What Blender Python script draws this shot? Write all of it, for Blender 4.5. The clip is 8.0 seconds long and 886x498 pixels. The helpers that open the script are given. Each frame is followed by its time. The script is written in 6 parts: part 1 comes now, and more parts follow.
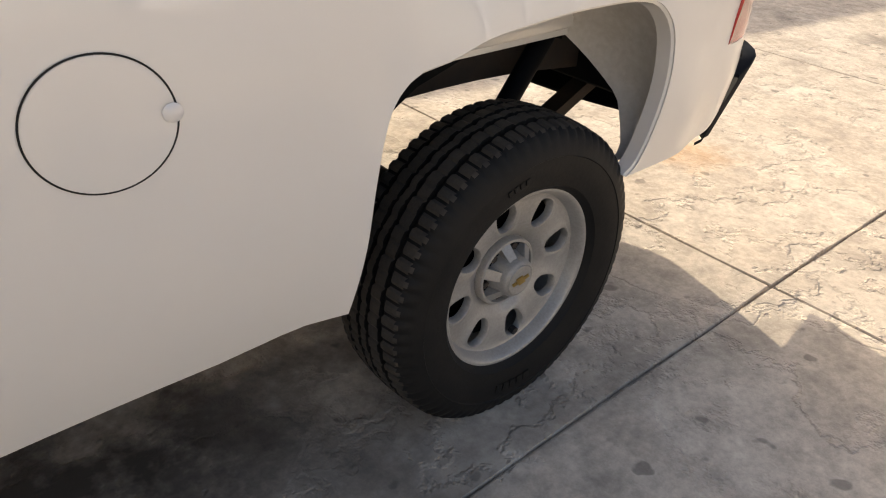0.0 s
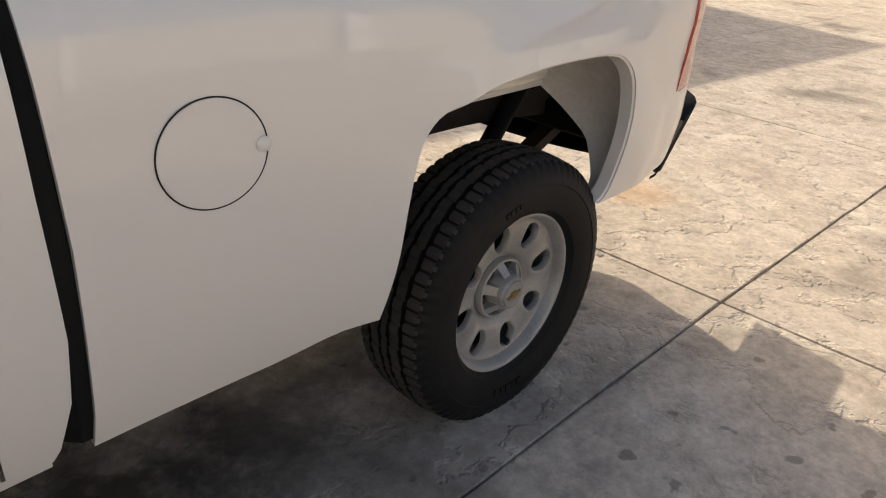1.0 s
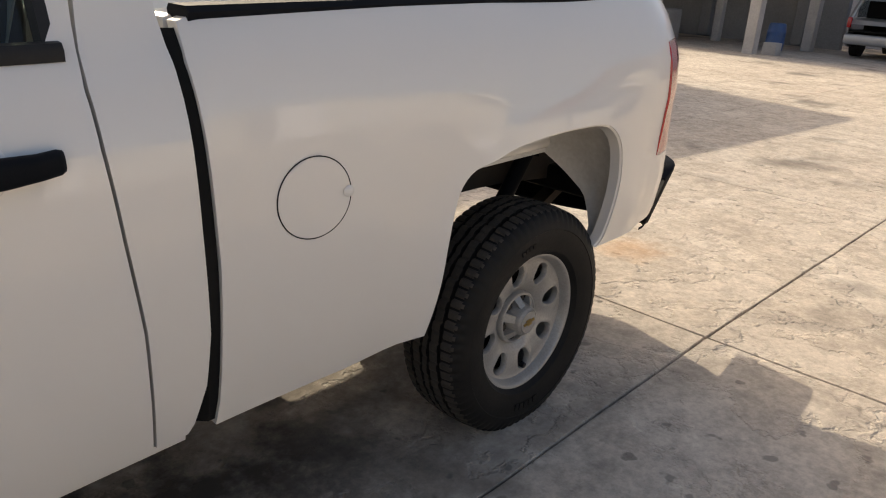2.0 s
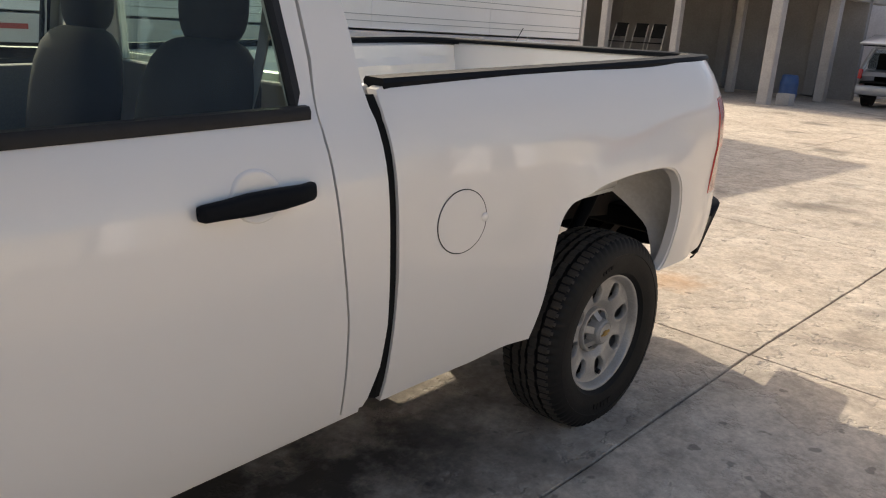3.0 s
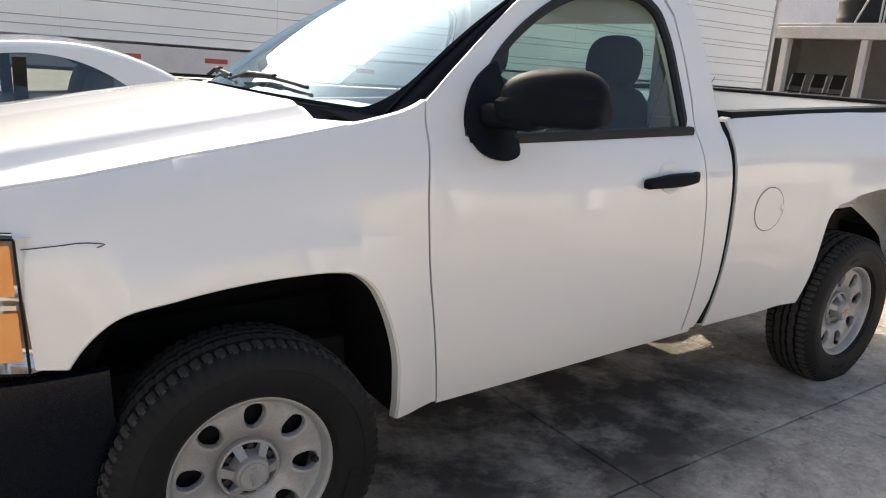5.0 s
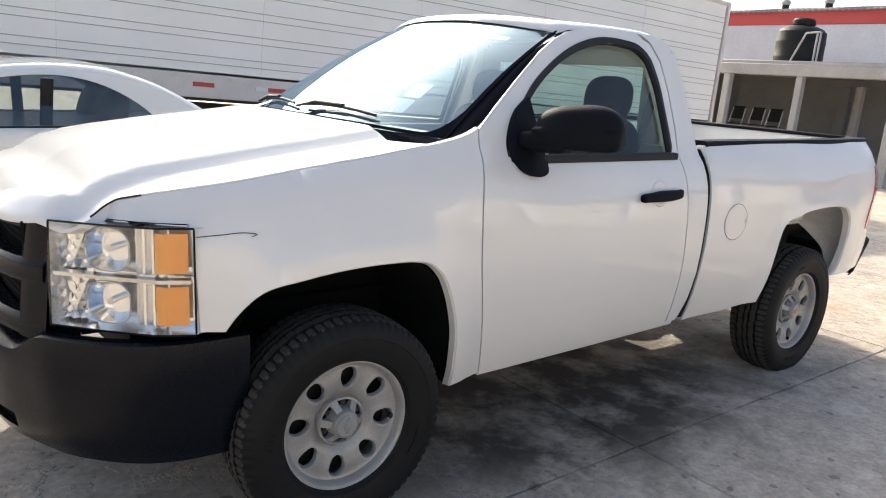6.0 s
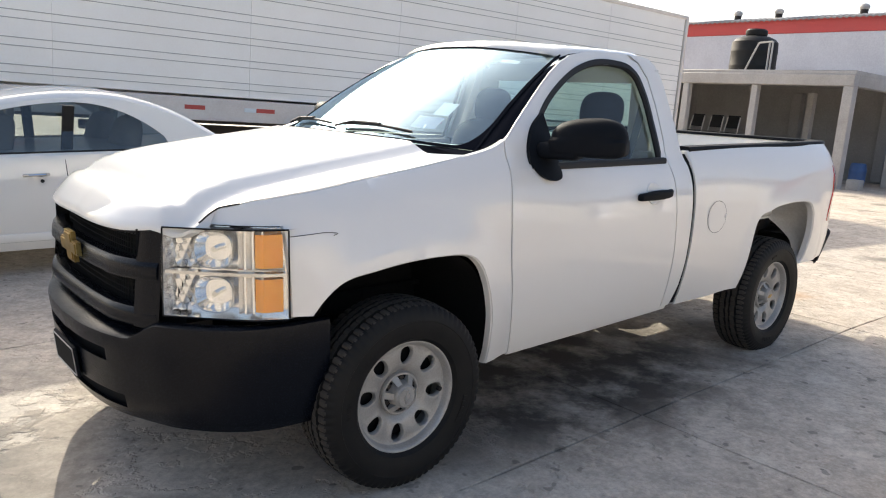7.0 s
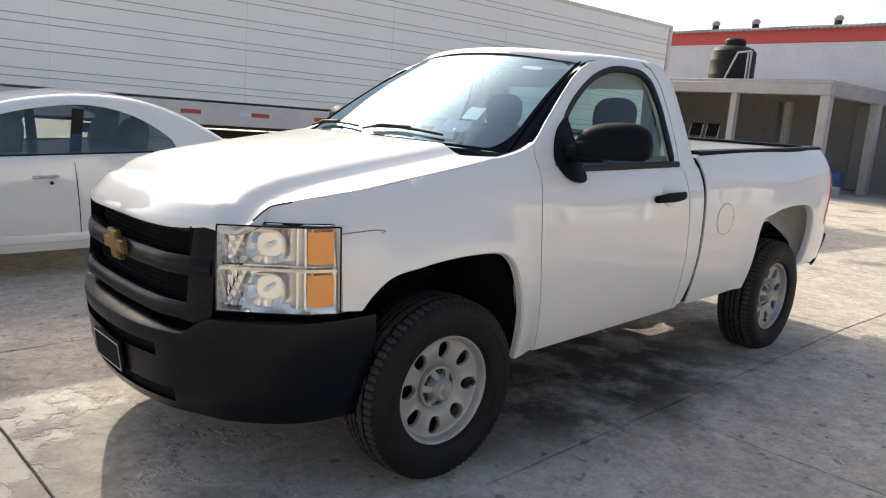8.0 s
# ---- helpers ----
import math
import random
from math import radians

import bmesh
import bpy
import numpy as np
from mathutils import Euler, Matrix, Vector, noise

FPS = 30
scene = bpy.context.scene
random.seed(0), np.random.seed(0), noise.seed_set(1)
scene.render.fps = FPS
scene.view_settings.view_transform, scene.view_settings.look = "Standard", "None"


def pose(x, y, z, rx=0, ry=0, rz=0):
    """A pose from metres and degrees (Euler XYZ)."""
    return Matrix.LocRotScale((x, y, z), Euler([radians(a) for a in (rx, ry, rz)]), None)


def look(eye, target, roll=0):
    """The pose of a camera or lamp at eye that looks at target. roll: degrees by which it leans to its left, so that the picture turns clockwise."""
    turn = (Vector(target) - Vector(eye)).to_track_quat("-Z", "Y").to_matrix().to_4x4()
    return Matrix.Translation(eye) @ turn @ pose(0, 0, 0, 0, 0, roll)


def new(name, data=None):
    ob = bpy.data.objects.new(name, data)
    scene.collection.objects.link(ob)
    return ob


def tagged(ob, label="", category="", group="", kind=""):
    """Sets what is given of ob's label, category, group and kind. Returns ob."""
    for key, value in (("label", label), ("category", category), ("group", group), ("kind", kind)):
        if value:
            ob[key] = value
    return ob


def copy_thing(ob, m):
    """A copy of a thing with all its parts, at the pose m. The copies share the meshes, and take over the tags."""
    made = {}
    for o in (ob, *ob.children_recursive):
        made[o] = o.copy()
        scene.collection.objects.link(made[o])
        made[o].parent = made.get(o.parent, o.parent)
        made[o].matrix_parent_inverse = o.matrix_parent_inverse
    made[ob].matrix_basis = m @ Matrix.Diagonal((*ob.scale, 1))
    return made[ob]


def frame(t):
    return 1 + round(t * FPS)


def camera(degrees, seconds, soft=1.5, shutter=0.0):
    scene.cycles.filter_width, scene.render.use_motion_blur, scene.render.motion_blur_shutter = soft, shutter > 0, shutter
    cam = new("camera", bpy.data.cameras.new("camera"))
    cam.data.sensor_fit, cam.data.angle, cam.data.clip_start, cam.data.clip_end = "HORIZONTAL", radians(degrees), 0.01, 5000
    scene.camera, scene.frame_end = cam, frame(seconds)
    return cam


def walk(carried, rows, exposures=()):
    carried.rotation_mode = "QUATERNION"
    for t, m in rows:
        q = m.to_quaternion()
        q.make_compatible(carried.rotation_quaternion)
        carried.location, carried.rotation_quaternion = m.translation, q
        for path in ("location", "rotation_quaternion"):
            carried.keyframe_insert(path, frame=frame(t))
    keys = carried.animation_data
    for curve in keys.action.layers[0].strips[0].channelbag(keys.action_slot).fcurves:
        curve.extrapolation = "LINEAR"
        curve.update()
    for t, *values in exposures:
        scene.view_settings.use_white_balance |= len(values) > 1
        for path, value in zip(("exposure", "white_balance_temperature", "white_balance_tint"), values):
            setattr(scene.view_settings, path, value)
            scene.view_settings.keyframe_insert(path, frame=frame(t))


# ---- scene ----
cam = camera(61.0, 8.0, soft=1.1)
# the yard under the pickup rises by 1.66 degrees towards its tail; further back it is level
YAW, RISE, FOOT = 3.252, 1.660, (-0.1638, -0.1685, -0.0956)
SLOPE = Matrix.Translation(FOOT) @ Matrix.Rotation(radians(YAW), 4, "Z") @ Matrix.Rotation(radians(-RISE), 4, "Y")
PATH = [
    (0, (1.921, -0.915, 1.310), (3.074, 0.329, 0.251), 3.4),
    (0.5, (1.767, -0.948, 1.322), (3.028, 0.249, 0.334), 3.8),
    (1, (1.630, -1.003, 1.351), (2.941, 0.196, 0.434), 3.8),
    (1.5, (1.475, -1.126, 1.387), (2.841, 0.098, 0.589), 4.1),
    (2.8, (0.829, -1.325, 1.466), (2.196, -0.015, 0.822), 0.7),
    (3, (0.720, -1.342, 1.478), (2.096, -0.023, 0.873), 2.2),
    (3.5, (0.427, -1.481, 1.468), (1.732, -0.106, 0.833), 2.4),
    (4, (0.032, -1.584, 1.508), (1.279, -0.109, 0.989), 3.3),
    (4.5, (-0.312, -1.608, 1.500), (0.907, -0.115, 0.970), 2.5),
    (5, (-0.640, -1.713, 1.496), (0.477, -0.136, 0.979), 3.1),
    (5.2, (-0.763, -1.761, 1.500), (0.329, -0.163, 0.996), 3.7),
    (6.3, (-1.399, -2.026, 1.522), (-0.128, -0.545, 1.086), 4.3),
    (6.5, (-1.497, -2.083, 1.520), (-0.229, -0.601, 1.076), 3.8),
    (7, (-1.741, -2.109, 1.524), (-0.435, -0.649, 1.121), 3.0),
    (7.5, (-1.916, -2.046, 1.507), (-0.574, -0.613, 1.125), 2.7),
    (8, (-1.990, -2.032, 1.500), (-0.637, -0.610, 1.117), 3.4),
]
walk(cam, [(t, SLOPE @ look(eye, target, roll)) for t, eye, target, roll in PATH],
     [(0.0, 0.84, 7650, 8), (0.5, 0.71, 7600, 8), (1.5, 0.41, 7560, 8), (3.0, 0.47, 7330, 8), (4.0, 0.60, 7050, 7), (5.0, 0.93, 6900, 6), (6.4, 0.98, 6660, 5), (7.2, 0.88, 6640, 5), (8.0, 0.66, 6600, 5)])

# ---- light ----
SUN_ELEV, SUN_SIDE = 32.0, 0.21
sun_way = Vector((SUN_SIDE, 1.0, 0.0)).normalized() * math.cos(radians(SUN_ELEV)) + Vector((0, 0, math.sin(radians(SUN_ELEV))))
world = bpy.data.worlds.new("sky")
scene.world = world
world.use_nodes = True
wn = world.node_tree
wn.nodes.clear()
sky = wn.nodes.new("ShaderNodeTexSky")
sky.sky_type = "NISHITA"
sky.sun_disc = False
sky.sun_elevation = radians(SUN_ELEV)
sky.sun_rotation = math.atan2(sun_way.x, sun_way.y)
sky.air_density, sky.dust_density, sky.ozone_density, sky.altitude = 0.75, 7.5, 0.8, 500
back = wn.nodes.new("ShaderNodeBackground")
back.inputs["Strength"].default_value = 0.175
wout = wn.nodes.new("ShaderNodeOutputWorld")
wn.links.new(sky.outputs["Color"], back.inputs["Color"])
wn.links.new(back.outputs["Background"], wout.inputs["Surface"])
sun_data = bpy.data.lights.new("sun", "SUN")
sun_data.energy, sun_data.angle, sun_data.color = 2.8, radians(0.5), (1.0, 0.93, 0.82)
sun = new("sun", sun_data)
sun.matrix_world = look(sun_way * 50, (0, 0, 0))


# ---- materials ----
def node_mat(name):
    m = bpy.data.materials.new(name)
    m.use_nodes = True
    nt = m.node_tree
    return m, nt, nt.nodes["Principled BSDF"]


def add(nt, kind, **values):
    n = nt.nodes.new(kind)
    for k, v in values.items():
        n.inputs[k.replace("_", " ")].default_value = v
    return n


def noise_tex(nt, scale, detail=4.0, rough=0.55, vector=None):
    n = add(nt, "ShaderNodeTexNoise", Scale=scale, Detail=detail, Roughness=rough)
    if vector is not None:
        nt.links.new(vector, n.inputs["Vector"])
    return n.outputs["Fac"]


def ramp(nt, fac, stops):
    r = nt.nodes.new("ShaderNodeValToRGB")
    while len(r.color_ramp.elements) < len(stops):
        r.color_ramp.elements.new(0.5)
    for e, (p, c) in zip(r.color_ramp.elements, stops):
        e.position = p
        e.color = (*c, 1) if isinstance(c, tuple) else (c, c, c, 1)
    nt.links.new(fac, r.inputs["Fac"])
    return r.outputs["Color"]


def mix(nt, fac, a, b, kind="MIX"):
    m = nt.nodes.new("ShaderNodeMix")
    m.data_type, m.blend_type = "RGBA", kind
    for sock, v in ((0, fac), (6, a), (7, b)):
        if isinstance(v, bpy.types.NodeSocket):
            nt.links.new(v, m.inputs[sock])
        else:
            m.inputs[sock].default_value = (*v, 1) if isinstance(v, tuple) else v
    return m.outputs[2]


def worn(name, base, dark, scale=3.0, grain=60.0, rough=0.6, rough_span=0.15, metal=0.0, bump=0.1, bump_dist=0.004, spec=0.5, coat=0.0, amount=0.5, piece=0.0):
    """A surface with large stains and fine grain, in real size."""
    m, nt, p = node_mat(name)
    co = nt.nodes.new("ShaderNodeTexCoord").outputs["Object"]
    big = noise_tex(nt, scale, 5, 0.6, co)
    fine = noise_tex(nt, grain, 3, 0.6, co)
    stain = ramp(nt, big, [(0.38, 0.0), (0.68, 1.0)])
    f = nt.nodes.new("ShaderNodeMath")
    f.operation = "MULTIPLY"
    nt.links.new(stain, f.inputs[0])
    f.inputs[1].default_value = amount
    col = mix(nt, f.outputs[0], base, dark)
    col = mix(nt, 0.35, col, ramp(nt, fine, [(0.3, 0.35), (0.7, 0.65)]), "OVERLAY")
    if piece:
        info = nt.nodes.new("ShaderNodeObjectInfo").outputs["Random"]
        col = mix(nt, 1.0, col, ramp(nt, info, [(0.0, 1 - piece), (1.0, 1.0)]), "MULTIPLY")
    nt.links.new(col, p.inputs["Base Color"])
    r = nt.nodes.new("ShaderNodeMapRange")
    r.inputs["To Min"].default_value, r.inputs["To Max"].default_value = rough - rough_span, rough + rough_span
    nt.links.new(fine, r.inputs["Value"])
    nt.links.new(r.outputs[0], p.inputs["Roughness"])
    p.inputs["Metallic"].default_value = metal
    p.inputs["Specular IOR Level"].default_value = spec
    p.inputs["Coat Weight"].default_value = coat
    p.inputs["Coat Roughness"].default_value = 0.04
    if bump:
        b = add(nt, "ShaderNodeBump", Strength=bump, Distance=bump_dist)
        nt.links.new(fine, b.inputs["Height"])
        nt.links.new(b.outputs["Normal"], p.inputs["Normal"])
    return m


def car_paint(name, colour, dirt):
    """White lacquer: a clear coat over a base, a little road dust low down in patches."""
    m, nt, p = node_mat(name)
    co = nt.nodes.new("ShaderNodeTexCoord").outputs["Object"]
    big = noise_tex(nt, 1.1, 1.5, 0.5, co)
    fine = noise_tex(nt, 180, 2, 0.5, co)
    col = mix(nt, ramp(nt, big, [(0.15, 0.0), (0.95, 0.3)]), colour, dirt)
    nt.links.new(col, p.inputs["Base Color"])
    nt.links.new(ramp(nt, big, [(0.1, 0.26), (0.95, 0.33)]), p.inputs["Roughness"])
    p.inputs["Specular IOR Level"].default_value = 0.12
    p.inputs["Coat Weight"].default_value = 1.0
    p.inputs["Coat IOR"].default_value = 1.65
    p.inputs["Coat Roughness"].default_value = 0.02
    b = add(nt, "ShaderNodeBump", Strength=0.015, Distance=0.001)
    nt.links.new(fine, b.inputs["Height"])
    nt.links.new(b.outputs["Normal"], p.inputs["Normal"])
    return m


def glass(name, tint, rough=0.0, gloss=0.05, film=0.0, sheen=(0.92, 0.96, 1.0)):
    m, nt, p = node_mat(name)
    nt.nodes.remove(p)
    out = nt.nodes["Material Output"]
    tr = add(nt, "ShaderNodeBsdfTransparent", Color=(*tint, 1))
    gl = add(nt, "ShaderNodeBsdfGlossy", Roughness=rough, Color=(*sheen, 1))
    lw = add(nt, "ShaderNodeLayerWeight", Blend=0.5)
    pw = nt.nodes.new("ShaderNodeMath")
    pw.operation = "POWER"
    pw.inputs[1].default_value = 4.0
    fr = nt.nodes.new("ShaderNodeMath")
    fr.operation = "MULTIPLY_ADD"
    fr.inputs[1].default_value, fr.inputs[2].default_value = 1 - gloss, gloss
    nt.links.new(lw.outputs["Facing"], pw.inputs[0])
    nt.links.new(pw.outputs[0], fr.inputs[0])
    mx = nt.nodes.new("ShaderNodeMixShader")
    nt.links.new(fr.outputs[0], mx.inputs[0])
    nt.links.new(tr.outputs[0], mx.inputs[1])
    nt.links.new(gl.outputs[0], mx.inputs[2])
    last = mx.outputs[0]
    if film:  # a thin coat of dust, tinted blue and hazed to imitate sky and sun glare
        co = nt.nodes.new("ShaderNodeTexCoord").outputs["Object"]
        dust = add(nt, "ShaderNodeBsdfDiffuse", Color=(0.55, 0.72, 0.84, 1))
        haze = add(nt, "ShaderNodeBsdfGlossy", Roughness=0.13, Color=(0.9, 0.95, 1.0, 1))
        both_ = add(nt, "ShaderNodeMixShader", Fac=0.16)
        nt.links.new(dust.outputs[0], both_.inputs[1])
        nt.links.new(haze.outputs[0], both_.inputs[2])
        m2 = nt.nodes.new("ShaderNodeMixShader")
        nt.links.new(ramp(nt, noise_tex(nt, 4.0, 5, 0.6, co), [(0.3, film * 0.7), (0.7, film * 1.3)]), m2.inputs[0])
        nt.links.new(last, m2.inputs[1])
        nt.links.new(both_.outputs[0], m2.inputs[2])
        last = m2.outputs[0]
    nt.links.new(last, out.inputs["Surface"])
    return m


def concrete_yard(name):
    """Old stamped concrete: worn patches of smooth cement over a rough broken skin, brown stains, oily spots, painted
    shade under the pickup.
    """
    m, nt, p = node_mat(name)
    geo = nt.nodes.new("ShaderNodeNewGeometry").outputs["Position"]
    big = noise_tex(nt, 0.55, 5, 0.6, geo)
    mid = noise_tex(nt, 2.3, 6, 0.65, geo)
    fine = noise_tex(nt, 38, 6, 0.7, geo)
    warp = add(nt, "ShaderNodeTexNoise", Scale=5.0, Detail=5.0, Roughness=0.6)
    nt.links.new(geo, warp.inputs["Vector"])
    vm = nt.nodes.new("ShaderNodeVectorMath")
    vm.operation = "MULTIPLY_ADD"
    nt.links.new(warp.outputs["Color"], vm.inputs[0])
    vm.inputs[1].default_value = (0.45, 0.45, 0.45)
    nt.links.new(geo, vm.inputs[2])
    vor = nt.nodes.new("ShaderNodeTexVoronoi")
    vor.feature = "DISTANCE_TO_EDGE"
    vor.inputs["Scale"].default_value = 1.9
    nt.links.new(vm.outputs[0], vor.inputs["Vector"])
    crack = ramp(nt, vor.outputs["Distance"], [(0.0, 0.0), (0.035, 1.0)])
    crack = mix(nt, 1.0, crack, ramp(nt, noise_tex(nt, 1.3, 3, 0.6, geo), [(0.44, 0.0), (0.60, 1.0)]), "LIGHTEN")
    col = ramp(nt, big, [(0.30, (0.43, 0.365, 0.30)), (0.52, (0.50, 0.435, 0.362)), (0.72, (0.56, 0.50, 0.422))])
    col = mix(nt, ramp(nt, mid, [(0.42, 0.0), (0.62, 0.6)]), col, (0.37, 0.31, 0.252))
    skin = ramp(nt, mid, [(0.47, 0.0), (0.50, 1.0)])
    col = mix(nt, 0.5, col, ramp(nt, fine, [(0.30, 0.28), (0.72, 0.72)]), "OVERLAY")
    col = mix(nt, 0.35, col, ramp(nt, noise_tex(nt, 10, 5, 0.7, geo), [(0.36, 0.25), (0.62, 0.75)]), "OVERLAY")
    col = mix(nt, 1.0, col, ramp(nt, crack, [(0.0, 0.93), (1.0, 1.0)]), "MULTIPLY")
    spot = add(nt, "ShaderNodeTexNoise", Scale=1.1, Detail=3.0)
    off = add(nt, "ShaderNodeVectorMath")
    off.operation = "ADD"
    off.inputs[1].default_value = (17.3, 4.1, 2.2)
    nt.links.new(geo, off.inputs[0])
    nt.links.new(off.outputs[0], spot.inputs["Vector"])
    col = mix(nt, ramp(nt, spot.outputs["Fac"], [(0.58, 0.0), (0.72, 0.7)]), col, (0.10, 0.085, 0.072))
    drip = noise_tex(nt, 13.0, 2, 0.4, off.outputs[0])
    col = mix(nt, ramp(nt, drip, [(0.68, 0.0), (0.72, 0.6)]), col, (0.12, 0.105, 0.09))
    # oily stains merged with the pickup's underbody shade, painted as one dark patch
    oil_shade = add(nt, "ShaderNodeVectorMath")
    oil_shade.operation = "MULTIPLY_ADD"
    oil_shade.inputs[1].default_value, oil_shade.inputs[2].default_value = (0.62, 1.0, 0.0), (-0.90, -0.62, 0.0)
    nt.links.new(vm.outputs[0], oil_shade.inputs[0])
    far = nt.nodes.new("ShaderNodeVectorMath")
    far.operation = "LENGTH"
    nt.links.new(oil_shade.outputs[0], far.inputs[0])
    oil_shade_mask = mix(nt, 1.0, ramp(nt, far.outputs["Value"], [(0.55, 1.0), (1.0, 0.0)]), ramp(nt, mid, [(0.40, 0.30), (0.56, 0.97)]), "MULTIPLY")
    col = mix(nt, oil_shade_mask, col, (0.060, 0.048, 0.038))
    # large soft patch of darker ground beside the pickup's nose
    nose_side = add(nt, "ShaderNodeVectorMath")
    nose_side.operation = "MULTIPLY_ADD"
    nose_side.inputs[1].default_value, nose_side.inputs[2].default_value = (0.8, 0.55, 0.0), (1.5, -0.75, 0.0)
    nt.links.new(vm.outputs[0], nose_side.inputs[0])
    nose_side_d = nt.nodes.new("ShaderNodeVectorMath")
    nose_side_d.operation = "LENGTH"
    nt.links.new(nose_side.outputs[0], nose_side_d.inputs[0])
    patch = mix(nt, 1.0, ramp(nt, nose_side_d.outputs["Value"], [(0.55, 0.85), (1.3, 0.0)]), ramp(nt, big, [(0.30, 0.6), (0.6, 1.0)]), "MULTIPLY")
    col = mix(nt, patch, col, (0.15, 0.135, 0.12))
    rust_c = SLOPE @ Vector((4.77, 0.61, 0))
    rust = add(nt, "ShaderNodeVectorMath")
    rust.operation = "SUBTRACT"
    rust.inputs[1].default_value = rust_c + Vector((0.225, 0.225, 0.225))
    nt.links.new(vm.outputs[0], rust.inputs[0])
    rust_d = nt.nodes.new("ShaderNodeVectorMath")
    rust_d.operation = "LENGTH"
    nt.links.new(rust.outputs[0], rust_d.inputs[0])
    col = mix(nt, ramp(nt, rust_d.outputs["Value"], [(0.05, 0.40), (0.26, 0.0)]), col, (0.52, 0.27, 0.09))
    nt.links.new(col, p.inputs["Base Color"])
    nt.links.new(ramp(nt, skin, [(0.0, 0.72), (1.0, 0.88)]), p.inputs["Roughness"])
    h1 = nt.nodes.new("ShaderNodeMath")
    h1.operation = "MULTIPLY_ADD"
    nt.links.new(fine, h1.inputs[0])
    h1.inputs[1].default_value = 0.35
    nt.links.new(skin, h1.inputs[2])
    h2 = nt.nodes.new("ShaderNodeMath")
    h2.operation = "MULTIPLY_ADD"
    nt.links.new(crack, h2.inputs[0])
    h2.inputs[1].default_value = 0.45
    nt.links.new(h1.outputs[0], h2.inputs[2])
    b = add(nt, "ShaderNodeBump", Strength=0.6, Distance=0.011)
    nt.links.new(h2.outputs[0], b.inputs["Height"])
    nt.links.new(b.outputs["Normal"], p.inputs["Normal"])
    return m


PAINT = car_paint("white_lacquer", (0.74, 0.72, 0.69), (0.62, 0.58, 0.52))
PAINT2 = car_paint("cream_white_lacquer", (0.76, 0.745, 0.71), (0.66, 0.63, 0.58))
SILVER = worn("silver_lacquer", (0.42, 0.43, 0.45), (0.33, 0.33, 0.34), 2, 90, 0.35, 0.08, 0.6, 0.02, coat=0.8)
INNER = worn("dusty_white_wheel_well", (0.60, 0.58, 0.545), (0.44, 0.41, 0.37), 5, 60, 0.6)
BLACK = worn("black_plastic", (0.0055, 0.0068, 0.0095), (0.010, 0.0112, 0.014), 6, 220, 0.62, 0.08, spec=0.09, bump=0.10, bump_dist=0.001)
GREY = worn("dark_grey_bumper_plastic", (0.0026, 0.0038, 0.0070), (0.0042, 0.0056, 0.0090), 4, 260, 0.26, 0.07, spec=0.17, bump=0.15, bump_dist=0.001)
TRIM = worn("black_rubber_trim", (0.008, 0.008, 0.009), (0.018, 0.018, 0.018), 8, 150, 0.6, spec=0.35)
RUBBER = worn("tyre_rubber", (0.0055, 0.0055, 0.0055), (0.014, 0.013, 0.012), 7, 120, 0.62, 0.1, spec=0.22, bump=0.2, bump_dist=0.002)
TREAD = worn("dusty_tyre_tread", (0.058, 0.051, 0.044), (0.032, 0.029, 0.026), 11, 140, 0.85, 0.08, spec=0.25, bump=0.3, bump_dist=0.002)
STEEL = worn("silver_painted_steel", (0.36, 0.35, 0.33), (0.24, 0.225, 0.205), 9, 140, 0.40, 0.1, 0.30, 0.05)
SEAL = worn("black_screen_border", (0.009, 0.010, 0.014), (0.013, 0.014, 0.018), 8, 150, 0.6, spec=0.0, bump=0.0)
CHROME = worn("dull_chrome", (0.70, 0.69, 0.67), (0.42, 0.40, 0.37), 12, 120, 0.20, 0.08, 1.0, 0.03)
LAMP_SILVER = worn("satin_lamp_housing", (0.94, 0.92, 0.89), (0.86, 0.84, 0.81), 5, 20, 0.14, 0.04, 0.8, 0.0)
MIRROR = worn("bright_reflector", (0.86, 0.86, 0.86), (0.72, 0.72, 0.72), 6, 90, 0.10, 0.05, 1.0, 0.02)
DIRTY_METAL = worn("rusty_chassis_steel", (0.028, 0.025, 0.022), (0.075, 0.045, 0.028), 7, 70, 0.8, 0.1, 0.1, 0.3)
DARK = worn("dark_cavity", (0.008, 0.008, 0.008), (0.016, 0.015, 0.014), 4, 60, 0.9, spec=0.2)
GOLD = worn("gold_badge", (0.40, 0.27, 0.085), (0.26, 0.17, 0.05), 20, 150, 0.3, 0.08, 0.8, 0.02)
RED = worn("red_lamp_plastic", (0.42, 0.018, 0.02), (0.30, 0.012, 0.016), 6, 90, 0.16, 0.05, coat=0.8, bump=0.02)
AMBER = worn("amber_lamp_plastic", (0.95, 0.34, 0.03), (0.90, 0.28, 0.02), 14, 8, 0.22, 0.03, coat=0.8, bump=0.0)
CLOTH = worn("dark_seat_cloth", (0.018, 0.0155, 0.014), (0.030, 0.027, 0.025), 5, 240, 0.9, 0.05)
BEIGE = worn("beige_dashboard", (0.42, 0.37, 0.29), (0.34, 0.30, 0.24), 4, 160, 0.75)
SEAT_GREY = worn("grey_door_trim", (0.20, 0.19, 0.18), (0.15, 0.14, 0.14), 4, 160, 0.8)
PAPER = worn("paper_sticker", (0.72, 0.76, 0.76), (0.62, 0.66, 0.68), 30, 90, 0.7)
BLUE_STICKER = worn("blue_sticker", (0.06, 0.13, 0.30), (0.25, 0.33, 0.45), 60, 90, 0.6)
SIDE_GLASS = glass("side_glass", (0.80, 0.90, 0.85), 0.0, 0.035)
